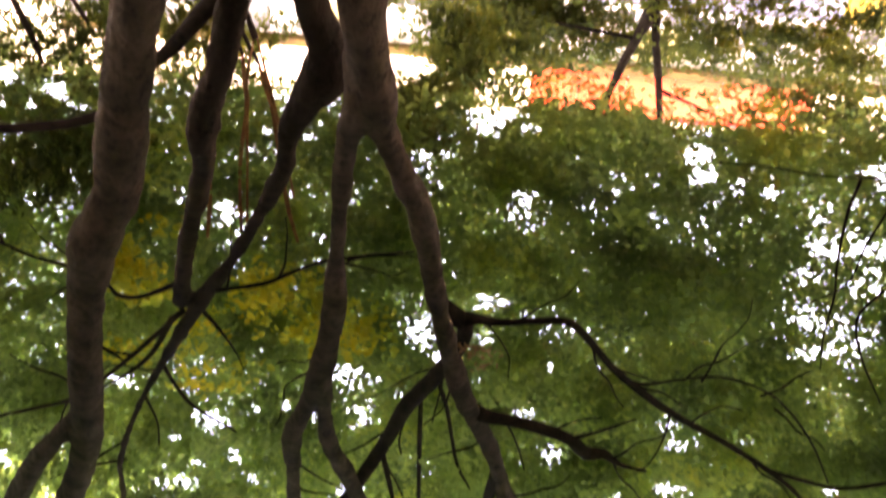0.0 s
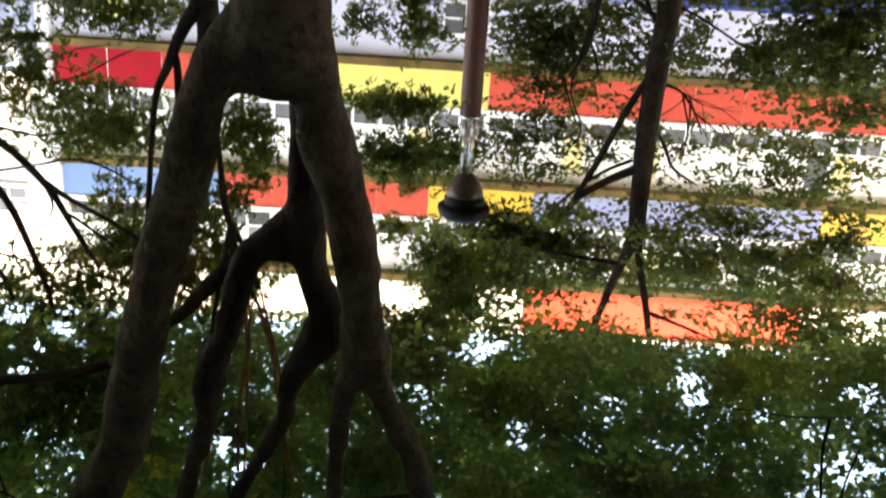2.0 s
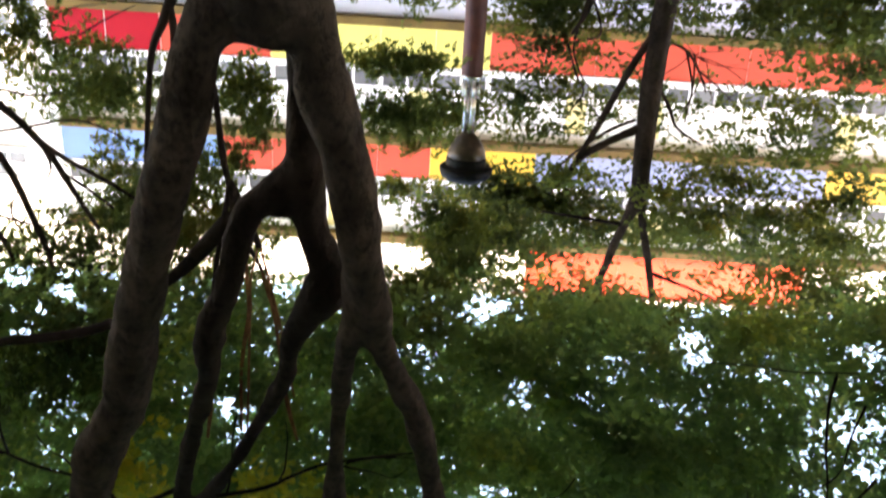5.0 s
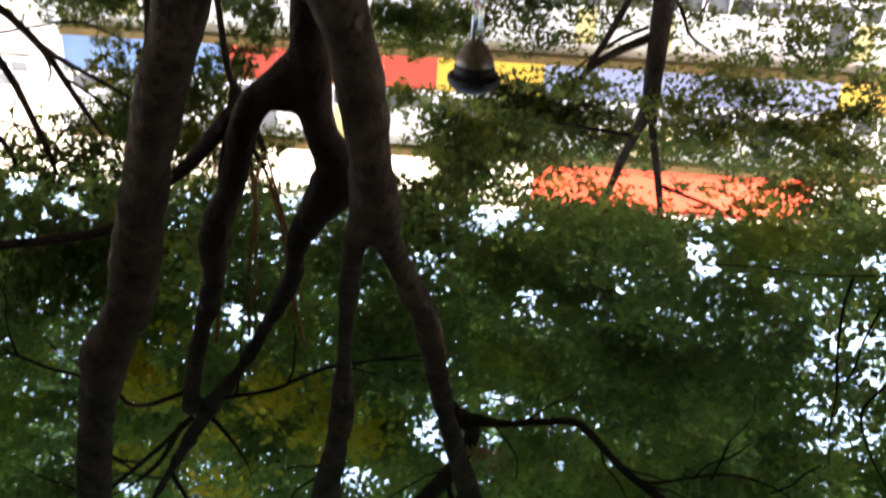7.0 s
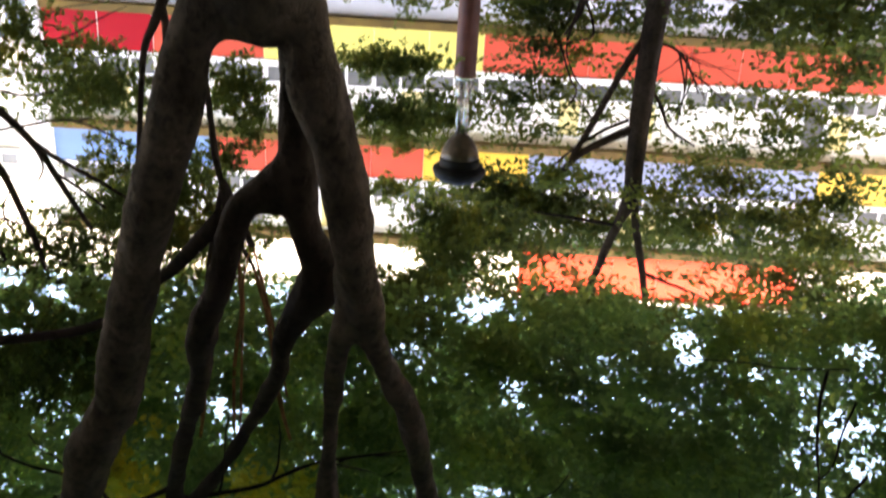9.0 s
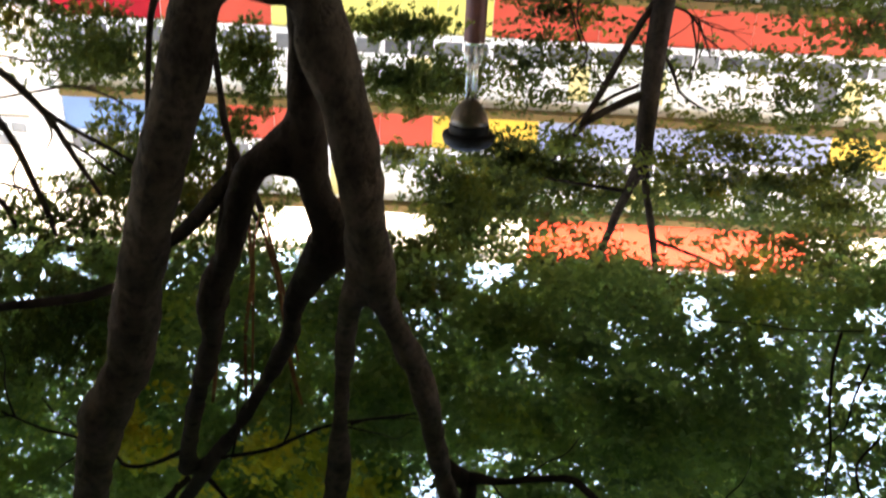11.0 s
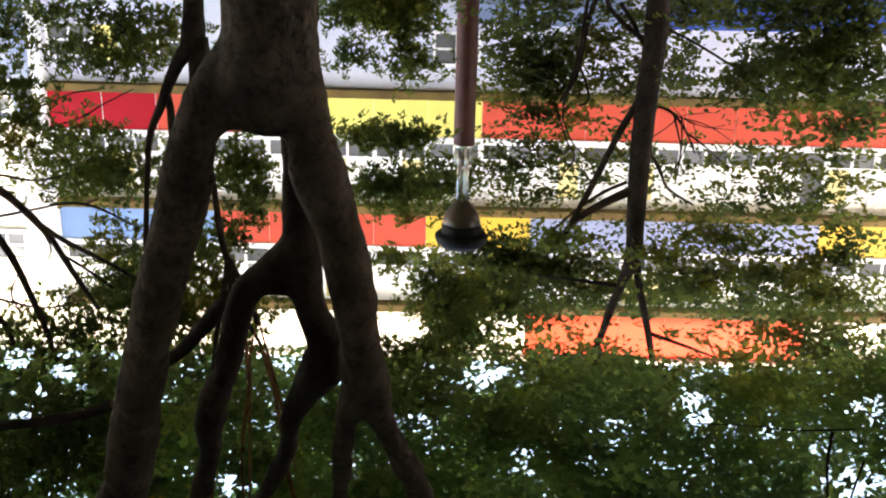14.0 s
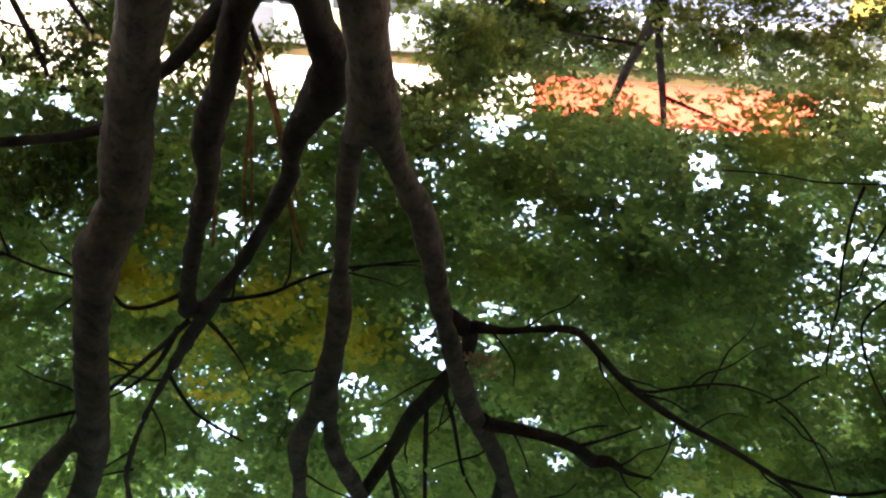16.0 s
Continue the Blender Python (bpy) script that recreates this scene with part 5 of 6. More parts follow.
limb(lamp_tree, "twig", (-3.590, 15.200, 4.210, 0.0118), (-3.845, 15.200, 4.017, 0.0088), (-4.087, 15.200, 3.815, 0.0088), (-4.593, 15.200, 3.734, 0.0058), material=BARK_LAMP, sides=6)
limb(lamp_tree, "twig", (-4.068, 15.200, 3.815, 0.0088), (-4.255, 15.200, 4.193, 0.0088), (-4.511, 15.200, 4.556, 0.0059), material=BARK_LAMP, sides=6)
limb(lamp_tree, "twig", (-4.079, 15.200, 3.834, 0.0146), (-4.136, 15.200, 4.365, 0.0147), (-4.094, 15.200, 5.002, 0.0099), material=BARK_LAMP, sides=6)
limb(lamp_tree, "twig", (-4.151, 15.200, 3.872, 0.0088), (-4.526, 15.200, 3.999, 0.0059), (-4.862, 15.200, 3.951, 0.0058), material=BARK_LAMP, sides=6)
limb(lamp_tree, "twig", (-3.592, 15.200, 4.439, 0.0197), (-3.771, 15.200, 4.756, 0.0198), (-3.952, 15.200, 5.077, 0.0149), (-4.170, 15.200, 5.256, 0.0100), material=BARK_LAMP, sides=6)
limb(lamp_tree, "twig", (-4.077, 15.200, 3.815, 0.0088), (-3.904, 15.200, 3.645, 0.0058), (-3.790, 15.200, 3.474, 0.0058), material=BARK_LAMP, sides=6)
limb(lamp_tree, "twig", (-4.255, 15.200, 4.193, 0.0098), (-4.106, 15.200, 4.646, 0.0099), (-3.924, 15.200, 4.803, 0.0079), material=BARK_LAMP, sides=6)
limb(lamp_tree, "twig", (-1.926, 15.200, 3.762, 0.0194), (-2.136, 15.200, 4.297, 0.0147), (-2.284, 15.200, 4.593, 0.0148), (-2.006, 15.200, 5.025, 0.0099), material=BARK_LAMP, sides=6)
limb(lamp_tree, "twig", (-2.337, 15.200, 1.837, 0.0327), (-2.243, 15.200, 2.755, 0.0285), (-2.029, 15.200, 3.711, 0.0194), material=BARK_LAMP, sides=6)
limb(lamp_tree, "twig", (-2.870, 15.200, 1.959, 0.0374), (-3.104, 15.200, 2.272, 0.0330), (-3.328, 15.200, 2.654, 0.0285), material=BARK_LAMP, sides=6)
limb(lamp_tree, "twig", (-3.247, 15.200, 4.993, 0.0348), (-2.769, 15.200, 5.241, 0.0300), (-2.200, 15.200, 5.703, 0.0202), (-1.824, 15.200, 6.178, 0.0153), material=BARK_LAMP, sides=6)
limb(lamp_tree, "twig", (-3.741, 15.200, 6.000, 0.0203), (-4.031, 15.200, 6.366, 0.0153), (-4.404, 15.200, 6.518, 0.0102), material=BARK_LAMP, sides=6)
limb(lamp_tree, "twig", (-5.048, 15.200, 4.272, 0.0098), (-4.784, 15.200, 4.529, 0.0099), (-4.561, 15.200, 4.736, 0.0079), material=BARK_LAMP, sides=6)
limb(lamp_tree, "twig", (-2.658, 15.200, 5.090, 0.0149), (-2.437, 15.200, 4.790, 0.0099), (-2.239, 15.200, 4.795, 0.0099), material=BARK_LAMP, sides=6)

lamp_crown = Crown(3)
lamp_crown.bough(-1.75, 16.00, 3.44, 1.04, 0.50, 0.63, 1651, 0.122, 0.65)
lamp_crown.bough(-1.94, 16.00, 2.83, 0.93, 0.50, 0.46, 572, 0.122, 0.65)
lamp_crown.bough(-2.51, 16.00, 2.51, 1.04, 0.50, 0.69, 841, 0.122, 0.65)
lamp_crown.bough(-1.23, 14.07, 2.17, 0.68, 0.54, 0.40, 456, 0.122, 0.65)
lamp_crown.bough(-1.85, 16.00, 1.87, 1.44, 0.50, 0.45, 994, 0.122, 0.65)
lamp_crown.bough(-4.15, 16.00, 2.12, 1.06, 0.50, 0.58, 1558, 0.122, 0.65)
lamp_crown.bough(-4.82, 13.32, 1.75, 1.27, 1.01, 0.50, 2138, 0.122, 0.65)
lamp_crown.bough(-5.37, 12.59, 2.69, 0.88, 0.70, 0.68, 2618, 0.122, 0.65)
lamp_crown.bough(-5.61, 12.60, 1.90, 0.70, 0.56, 0.58, 1112, 0.122, 0.65)
lamp_crown.bough(-4.18, 16.00, 3.10, 0.64, 0.50, 0.59, 755, 0.122, 0.65)
lamp_crown.bough(-4.60, 13.80, 2.98, 0.84, 0.67, 0.41, 938, 0.122, 0.65)
lamp_crown.bough(-3.18, 16.00, 3.16, 0.73, 0.50, 0.69, 772, 0.122, 0.65)
lamp_crown.bough(-6.34, 13.37, 3.50, 0.57, 0.46, 0.53, 610, 0.122, 0.65)
lamp_crown.bough(-2.06, 16.00, 4.04, 1.15, 0.50, 0.35, 535, 0.122, 0.65)
lamp_crown.bough(-5.96, 14.30, 3.69, 1.00, 0.80, 0.33, 334, 0.122, 0.65)
lamp_crown.bough(-4.94, 14.19, 3.28, 0.77, 0.62, 0.32, 292, 0.122, 0.65)
lamp_crown.bough(-1.93, 16.00, 4.88, 1.16, 0.50, 0.58, 750, 0.122, 0.65)
lamp_crown.bough(-4.23, 16.00, 4.96, 1.62, 0.50, 0.71, 484, 0.122, 0.65)
lamp_crown.bough(-5.77, 13.85, 4.54, 1.27, 1.02, 0.65, 996, 0.122, 0.65)
lamp_crown.bough(-2.96, 16.00, 4.72, 0.85, 0.50, 0.47, 294, 0.122, 0.65)
lamp_crown.bough(-1.82, 16.32, 5.62, 0.97, 0.40, 0.36, 291, 0.122, 0.65)
lamp_crown.bough(-5.26, 13.04, 4.81, 1.11, 0.89, 0.31, 458, 0.122, 0.65)
lamp_crown.bough(-4.80, 16.00, 6.01, 1.33, 0.50, 0.49, 655, 0.122, 0.65)
lamp_crown.bough(-2.70, 16.00, 6.26, 0.86, 0.50, 0.36, 261, 0.122, 0.65)
lamp_crown.bough(-1.27, 16.33, 6.90, 0.88, 0.40, 0.48, 1088, 0.122, 0.65)
lamp_crown.bough(-2.48, 16.74, 7.58, 1.61, 0.50, 0.51, 2620, 0.122, 0.65)
lamp_crown.bough(-5.05, 16.00, 7.02, 1.92, 0.50, 0.56, 2179, 0.122, 0.65)
lamp_crown.bough(-6.96, 15.29, 7.08, 1.36, 1.08, 0.62, 1429, 0.122, 0.65)
lamp_crown.bough(-4.63, 17.04, 7.83, 1.80, 0.50, 0.32, 867, 0.122, 0.65)
lamp_crown.bough(-1.33, 12.54, 6.71, 0.88, 0.70, 0.27, 179, 0.145, 0.65)
lamp_crown.bough(-6.03, 12.91, 6.96, 1.07, 0.86, 0.43, 1016, 0.122, 0.65)
lamp_crown.bough(-5.24, 16.00, 8.30, 1.74, 0.50, 0.58, 177, 0.145, 0.65)
lamp_crown.bough(-2.58, 16.51, 8.83, 0.93, 0.50, 0.45, 111, 0.145, 0.65)
lamp_crown.bough(-5.83, 15.37, 7.64, 1.01, 0.81, 0.43, 102, 0.145, 0.65)
lamp_crown.bough(-3.32, 16.00, 7.95, 1.01, 0.50, 0.31, 91, 0.145, 0.65)
lamp_crown.bough(-6.54, 14.15, 7.71, 0.75, 0.60, 0.41, 524, 0.122, 0.65)
lamp_crown.bough(-2.60, 13.11, 8.10, 1.53, 0.50, 0.47, 1854, 0.175, 0.65)
lamp_crown.bough(3.34, 7.13, 5.26, 0.62, 0.50, 0.19, 234, 0.122, 0.65)
lamp_crown.bough(-0.94, 11.80, 7.65, 0.51, 0.41, 0.24, 245, 0.122, 0.65)
lamp_crown.bough(-2.72, 13.40, 8.01, 1.07, 0.50, 0.27, 445, 0.175, 0.65)
lamp_crown.bough(-5.78, 12.40, 7.65, 1.15, 0.92, 0.32, 990, 0.122, 0.65)
lamp_crown.bough(-3.22, 16.00, 9.07, 1.49, 0.50, 0.23, 775, 0.175, 0.65)
lamp_crown.bough(-1.64, 12.47, 7.35, 0.53, 0.43, 0.14, 99, 0.145, 0.65)
lamp_crown.bough(-4.95, 12.64, 7.44, 0.66, 0.53, 0.17, 224, 0.122, 0.65)
lamp_crown.bough(-3.21, 12.60, 7.80, 0.74, 0.50, 0.35, 548, 0.175, 0.65)
lamp_crown.bough(-0.62, 13.01, 7.64, 0.37, 0.30, 0.14, 105, 0.122, 0.65)
lamp_crown.bough(-1.17, 16.32, 4.89, 0.48, 0.40, 0.47, 273, 0.122, 0.65)
lamp_crown.bough(-1.94, 16.31, 6.98, 1.21, 0.40, 0.43, 1407, 0.122, 0.65)
lamp_crown.bough(-0.66, 12.03, 6.00, 0.74, 0.59, 0.41, 1030, 0.122, 0.65)
lamp_crown.bough(-7.09, 13.37, 7.71, 0.73, 0.59, 0.46, 855, 0.122, 0.65)
# Upper boughs, mostly hidden by the near crown, added to shade those below.
lamp_crown.bough(-1.65, 12.79, 14.04, 0.85, 0.68, 0.47, 607, 0.122, 0.65)
lamp_crown.bough(-3.24, 13.86, 13.94, 0.89, 0.71, 0.50, 672, 0.122, 0.65)
lamp_crown.bough(-2.49, 11.87, 11.45, 0.74, 0.59, 0.41, 461, 0.122, 0.65)
lamp_crown.bough(-4.15, 12.18, 12.76, 0.80, 0.64, 0.45, 548, 0.122, 0.65)
lamp_crown.bough(-4.53, 13.64, 13.35, 0.88, 0.70, 0.49, 652, 0.122, 0.65)
lamp_crown.bough(-11.23, 14.03, 15.58, 1.08, 0.86, 0.60, 984, 0.122, 0.65)
lamp_crown.bough(-7.69, 12.90, 13.45, 0.90, 0.72, 0.50, 693, 0.122, 0.65)
lamp_crown.bough(-6.21, 14.85, 12.16, 0.91, 0.73, 0.51, 701, 0.122, 0.65)
lamp_crown.bough(-2.89, 11.50, 9.50, 0.67, 0.54, 0.38, 384, 0.122, 0.65)
lamp_crown.bough(-5.15, 14.77, 13.53, 0.93, 0.74, 0.52, 733, 0.122, 0.65)
lamp_crown.bough(-9.27, 14.38, 9.31, 0.89, 0.71, 0.50, 667, 0.122, 0.65)
lamp_crown.bough(-1.70, 11.76, 9.83, 0.68, 0.55, 0.38, 394, 0.122, 0.65)
lamp_crown.bough(-8.34, 11.99, 12.32, 0.86, 0.68, 0.48, 622, 0.122, 0.65)
lamp_crown.bough(-4.59, 11.87, 10.58, 0.73, 0.59, 0.41, 459, 0.122, 0.65)
lamp_crown.bough(-0.39, 12.70, 9.26, 0.70, 0.56, 0.39, 416, 0.122, 0.65)
lamp_crown.bough(-10.05, 13.18, 13.83, 0.97, 0.78, 0.54, 804, 0.122, 0.65)
lamp_crown.bough(-5.49, 14.51, 13.58, 0.93, 0.74, 0.52, 727, 0.122, 0.65)
lamp_crown.bough(-4.01, 12.90, 13.41, 0.85, 0.68, 0.47, 609, 0.122, 0.65)
lamp_crown.bough(-6.47, 13.25, 12.97, 0.88, 0.70, 0.49, 656, 0.122, 0.65)
lamp_crown.bough(-6.32, 11.52, 11.11, 0.77, 0.61, 0.43, 497, 0.122, 0.65)
lamp_crown.bough(-0.64, 12.25, 8.69, 0.67, 0.53, 0.37, 378, 0.122, 0.65)
lamp_crown.bough(-1.81, 12.26, 8.00, 0.66, 0.53, 0.37, 368, 0.122, 0.65)
lamp_crown.bough(-6.63, 12.72, 13.74, 0.89, 0.71, 0.50, 669, 0.122, 0.65)
lamp_crown.bough(-3.96, 13.88, 11.19, 0.82, 0.65, 0.46, 568, 0.122, 0.65)
lamp_crown.bough(-8.59, 12.81, 14.10, 0.94, 0.75, 0.52, 746, 0.122, 0.65)
lamp_crown.bough(-3.04, 11.68, 10.21, 0.70, 0.56, 0.39, 414, 0.122, 0.65)
lamp_crown.bough(-5.52, 14.05, 12.60, 0.88, 0.71, 0.49, 661, 0.122, 0.65)
lamp_crown.bough(-5.44, 13.22, 11.64, 0.82, 0.66, 0.46, 578, 0.122, 0.65)
lamp_crown.bough(-5.70, 13.43, 9.50, 0.78, 0.63, 0.44, 522, 0.122, 0.65)
lamp_crown.bough(-11.42, 14.84, 13.93, 1.06, 0.85, 0.59, 954, 0.122, 0.65)
lamp_crown.bough(-2.98, 12.42, 10.42, 0.73, 0.59, 0.41, 455, 0.122, 0.65)
lamp_crown.bough(-3.05, 12.07, 13.31, 0.81, 0.64, 0.45, 552, 0.122, 0.65)
lamp_crown.bough(-5.12, 12.46, 10.29, 0.76, 0.61, 0.42, 485, 0.122, 0.65)
lamp_crown.bough(-2.53, 12.38, 12.60, 0.79, 0.63, 0.44, 530, 0.122, 0.65)
lamp_crown.bough(-1.92, 11.82, 9.34, 0.67, 0.54, 0.38, 384, 0.122, 0.65)
lamp_crown.bough(-1.50, 11.71, 7.48, 0.62, 0.50, 0.35, 329, 0.122, 0.65)
lamp_crown.bough(-2.51, 13.61, 11.16, 0.79, 0.63, 0.44, 535, 0.122, 0.65)
lamp_crown.bough(-9.89, 12.35, 13.00, 0.92, 0.74, 0.51, 720, 0.122, 0.65)
lamp_crown.bough(-6.36, 11.86, 13.19, 0.84, 0.67, 0.47, 597, 0.122, 0.65)
lamp_crown.bough(-1.96, 14.38, 14.75, 0.92, 0.74, 0.52, 726, 0.122, 0.65)
lamp_crown.bough(-5.32, 14.82, 11.49, 0.88, 0.70, 0.49, 653, 0.122, 0.65)
lamp_crown.bough(-4.02, 12.76, 10.08, 0.75, 0.60, 0.42, 474, 0.122, 0.65)
lamp_crown.bough(-0.89, 12.30, 9.48, 0.69, 0.55, 0.39, 404, 0.122, 0.65)
lamp_crown.bough(-1.88, 14.83, 11.75, 0.85, 0.68, 0.48, 617, 0.122, 0.65)
lamp_crown.bough(-1.66, 14.30, 11.69, 0.83, 0.66, 0.46, 585, 0.122, 0.65)
lamp_crown.bough(-0.53, 14.75, 9.60, 0.79, 0.63, 0.44, 533, 0.122, 0.65)
lamp_crown.bough(-8.83, 11.75, 13.02, 0.88, 0.70, 0.49, 656, 0.122, 0.65)
lamp_crown.bough(-4.94, 14.00, 13.87, 0.91, 0.73, 0.51, 701, 0.122, 0.65)
lamp_crown.bough(-2.09, 12.99, 10.16, 0.74, 0.59, 0.41, 465, 0.122, 0.65)
lamp_crown.bough(-4.73, 14.26, 13.59, 0.91, 0.73, 0.51, 700, 0.122, 0.65)
lamp_crown.bough(-3.14, 11.74, 9.89, 0.69, 0.55, 0.39, 408, 0.122, 0.65)
lamp_crown.bough(-0.07, 16.40, 5.23, 0.65, 0.30, 0.55, 389, 0.122, 0.65)
lamp_crown.bough(-0.93, 16.40, 5.43, 0.94, 0.30, 0.49, 367, 0.122, 0.65)
lamp_crown.bough(-0.55, 16.40, 7.03, 0.97, 0.30, 0.31, 294, 0.122, 0.65)
lamp_crown.bough(-1.54, 16.40, 6.77, 0.97, 0.30, 0.46, 327, 0.122, 0.65)
lamp_crown.bough(-1.67, 16.40, 3.29, 1.02, 0.30, 0.51, 413, 0.122, 0.65)
lamp_crown.bough(-1.13, 16.40, 2.79, 0.79, 0.30, 0.44, 256, 0.122, 0.65)
lamp_crown.bough(-1.20, 16.40, 3.10, 0.91, 0.30, 0.56, 497, 0.122, 0.65)
lamp_crown.bough(-0.81, 16.40, 2.50, 0.67, 0.30, 0.39, 194, 0.122, 0.65)
lamp_crown.bough(-1.67, 16.40, 8.22, 0.37, 0.30, 0.19, 42, 0.170, 0.65)
lamp_crown.bough(-6.83, 16.40, 7.99, 0.62, 0.30, 0.21, 80, 0.170, 0.65)
lamp_crown.bough(-4.18, 16.40, 7.96, 2.46, 0.30, 0.08, 72, 0.170, 0.65)
lamp_crown.bough(-5.32, 16.40, 9.09, 1.51, 0.30, 0.11, 81, 0.122, 0.65)
lamp_crown.bough(-1.29, 16.40, 8.57, 0.27, 0.30, 0.41, 41, 0.170, 0.65)
lamp_crown.bough(0.23, 16.30, 5.50, 0.45, 0.40, 0.36, 505, 0.122, 0.65)
lamp_crown.bough(0.66, 16.30, 5.55, 0.99, 0.40, 0.32, 464, 0.122, 0.65)
lamp_crown.bough(0.41, 16.30, 6.92, 0.60, 0.40, 0.34, 171, 0.122, 0.65)
lamp_crown.bough(-4.28, 14.50, 6.66, 0.69, 0.40, 0.22, 420, 0.122, 0.65)
lamp_crown.bough(-5.68, 14.50, 6.47, 0.74, 0.40, 0.24, 480, 0.122, 0.65)
lamp_crown.bough(-6.64, 14.50, 6.81, 0.64, 0.40, 0.24, 420, 0.122, 0.65)
lamp_crown.bough(-6.83, 14.50, 6.09, 0.55, 0.40, 0.24, 380, 0.122, 0.65)
lamp_crown.bough(-5.00, 14.50, 5.96, 0.55, 0.40, 0.17, 200, 0.122, 0.65)
lamp_crown.bough(-1.96, 14.60, 5.95, 0.56, 0.40, 0.20, 230, 0.135, 0.65)
lamp_crown.bough(-3.73, 14.60, 6.14, 0.65, 0.40, 0.17, 230, 0.135, 0.65)
lamp_crown.bough(-4.85, 14.60, 5.78, 0.46, 0.40, 0.20, 190, 0.135, 0.65)
lamp_crown.bough(-6.05, 14.60, 6.04, 0.65, 0.40, 0.19, 230, 0.135, 0.65)
lamp_crown.bough(-6.81, 14.60, 5.71, 0.42, 0.40, 0.22, 200, 0.135, 0.65)
lamp_crown.bough(-0.89, 16.40, 6.56, 0.47, 0.30, 0.25, 190, 0.135, 0.65)
lamp_crown.bough(-0.31, 16.40, 5.29, 0.27, 0.30, 0.42, 300, 0.135, 0.65)
lamp_crown.build(lamp_tree, LEAF_SHADED, "green leaves in loose layers, darkened as in shade")

side_crown = Crown(4, 0.62, 0.5, True)
side_crown.bough(3.45, 7.00, 1.95, 0.35, 0.30, 0.24, 813, 0.062, 0.65)
side_crown.bough(3.37, 8.00, 1.90, 0.50, 0.40, 0.16, 868, 0.062, 0.65)
side_crown.bough(3.38, 7.00, 2.70, 0.31, 0.30, 0.33, 1114, 0.062, 0.65)
side_crown.bough(2.93, 8.00, 2.25, 0.66, 0.53, 0.21, 2835, 0.062, 0.65)
side_crown.bough(2.61, 8.00, 1.96, 0.49, 0.39, 0.20, 1457, 0.062, 0.65)
side_crown.bough(3.59, 9.00, 3.58, 0.77, 0.61, 0.30, 5580, 0.062, 0.65)
side_crown.bough(3.74, 9.00, 3.17, 0.57, 0.46, 0.15, 936, 0.062, 0.65)
side_crown.bough(3.35, 9.00, 4.83, 0.46, 0.37, 0.37, 4116, 0.062, 0.65)
side_crown.bough(3.62, 8.00, 4.84, 0.79, 0.63, 0.23, 1746, 0.062, 0.65)
side_crown.bough(3.77, 8.00, 5.34, 0.81, 0.65, 0.26, 1809, 0.062, 0.65)
side_crown.bough(4.08, 8.00, 5.68, 0.45, 0.36, 0.18, 586, 0.062, 0.65)
side_crown.bough(2.85, 6.00, 5.04, 0.64, 0.51, 0.37, 3694, 0.062, 0.65)
side_crown.bough(3.45, 7.00, 2.39, 0.25, 0.30, 0.14, 439, 0.062, 0.65)
side_crown.bough(4.31, 8.00, 5.07, 0.31, 0.30, 0.24, 542, 0.062, 0.65)
side_crown.bough(3.16, 8.00, 4.11, 0.35, 0.30, 0.12, 507, 0.062, 0.65)
side_crown.bough(3.04, 8.00, 3.85, 0.29, 0.30, 0.11, 299, 0.062, 0.65)
side_crown.bough(3.33, 8.20, 4.78, 0.69, 0.30, 0.27, 859, 0.062, 0.65)
side_crown.bough(2.54, 8.20, 4.85, 0.44, 0.30, 0.38, 348, 0.062, 0.65)
side_crown.bough(1.98, 8.20, 4.99, 0.25, 0.30, 0.28, 319, 0.062, 0.65)
side_crown.bough(3.77, 8.20, 5.10, 0.57, 0.30, 0.19, 846, 0.062, 0.65)
side_crown.bough(2.96, 8.20, 4.32, 0.37, 0.30, 0.18, 195, 0.062, 0.65)
side_crown.bough(3.37, 8.20, 3.35, 0.48, 0.30, 0.25, 583, 0.062, 0.65)
side_crown.bough(3.89, 8.20, 2.69, 0.35, 0.30, 0.18, 234, 0.062, 0.65)
side_crown.bough(2.57, 8.20, 5.35, 0.45, 0.30, 0.21, 542, 0.062, 0.65)
side_crown.build(side_tree, LEAF_FAR, "dark green leaves in flat layers")

slim_crown = Crown(5, 0.62, 0.5, True)
slim_crown.bough(2.43, 8.00, 4.30, 0.23, 0.30, 0.27, 890, 0.068, 0.65)
slim_crown.bough(2.49, 8.00, 4.77, 0.23, 0.30, 0.33, 1113, 0.068, 0.65)
slim_crown.bough(1.87, 8.00, 3.25, 0.27, 0.30, 0.23, 1212, 0.068, 0.65)
slim_crown.bough(1.82, 8.00, 3.74, 0.28, 0.30, 0.10, 330, 0.068, 0.65)
slim_crown.bough(1.92, 9.00, 5.20, 0.26, 0.30, 0.15, 92, 0.068, 0.65)
slim_crown.bough(2.14, 9.00, 5.15, 0.14, 0.30, 0.24, 364, 0.068, 0.65)
slim_crown.bough(0.75, 10.00, 1.90, 0.71, 0.57, 0.27, 4898, 0.068, 0.65)
slim_crown.bough(1.04, 10.00, 2.41, 0.32, 0.30, 0.18, 693, 0.068, 0.65)
slim_crown.bough(0.38, 10.00, 2.40, 0.31, 0.30, 0.33, 1713, 0.068, 0.65)
slim_crown.bough(0.50, 10.00, 1.89, 0.45, 0.36, 0.30, 2654, 0.068, 0.65)
slim_crown.bough(0.56, 9.00, 3.12, 0.53, 0.43, 0.14, 1645, 0.068, 0.65)
slim_crown.bough(0.51, 9.00, 3.66, 0.49, 0.39, 0.20, 2320, 0.068, 0.65)
slim_crown.bough(0.41, 9.00, 4.00, 0.36, 0.30, 0.10, 287, 0.068, 0.65)
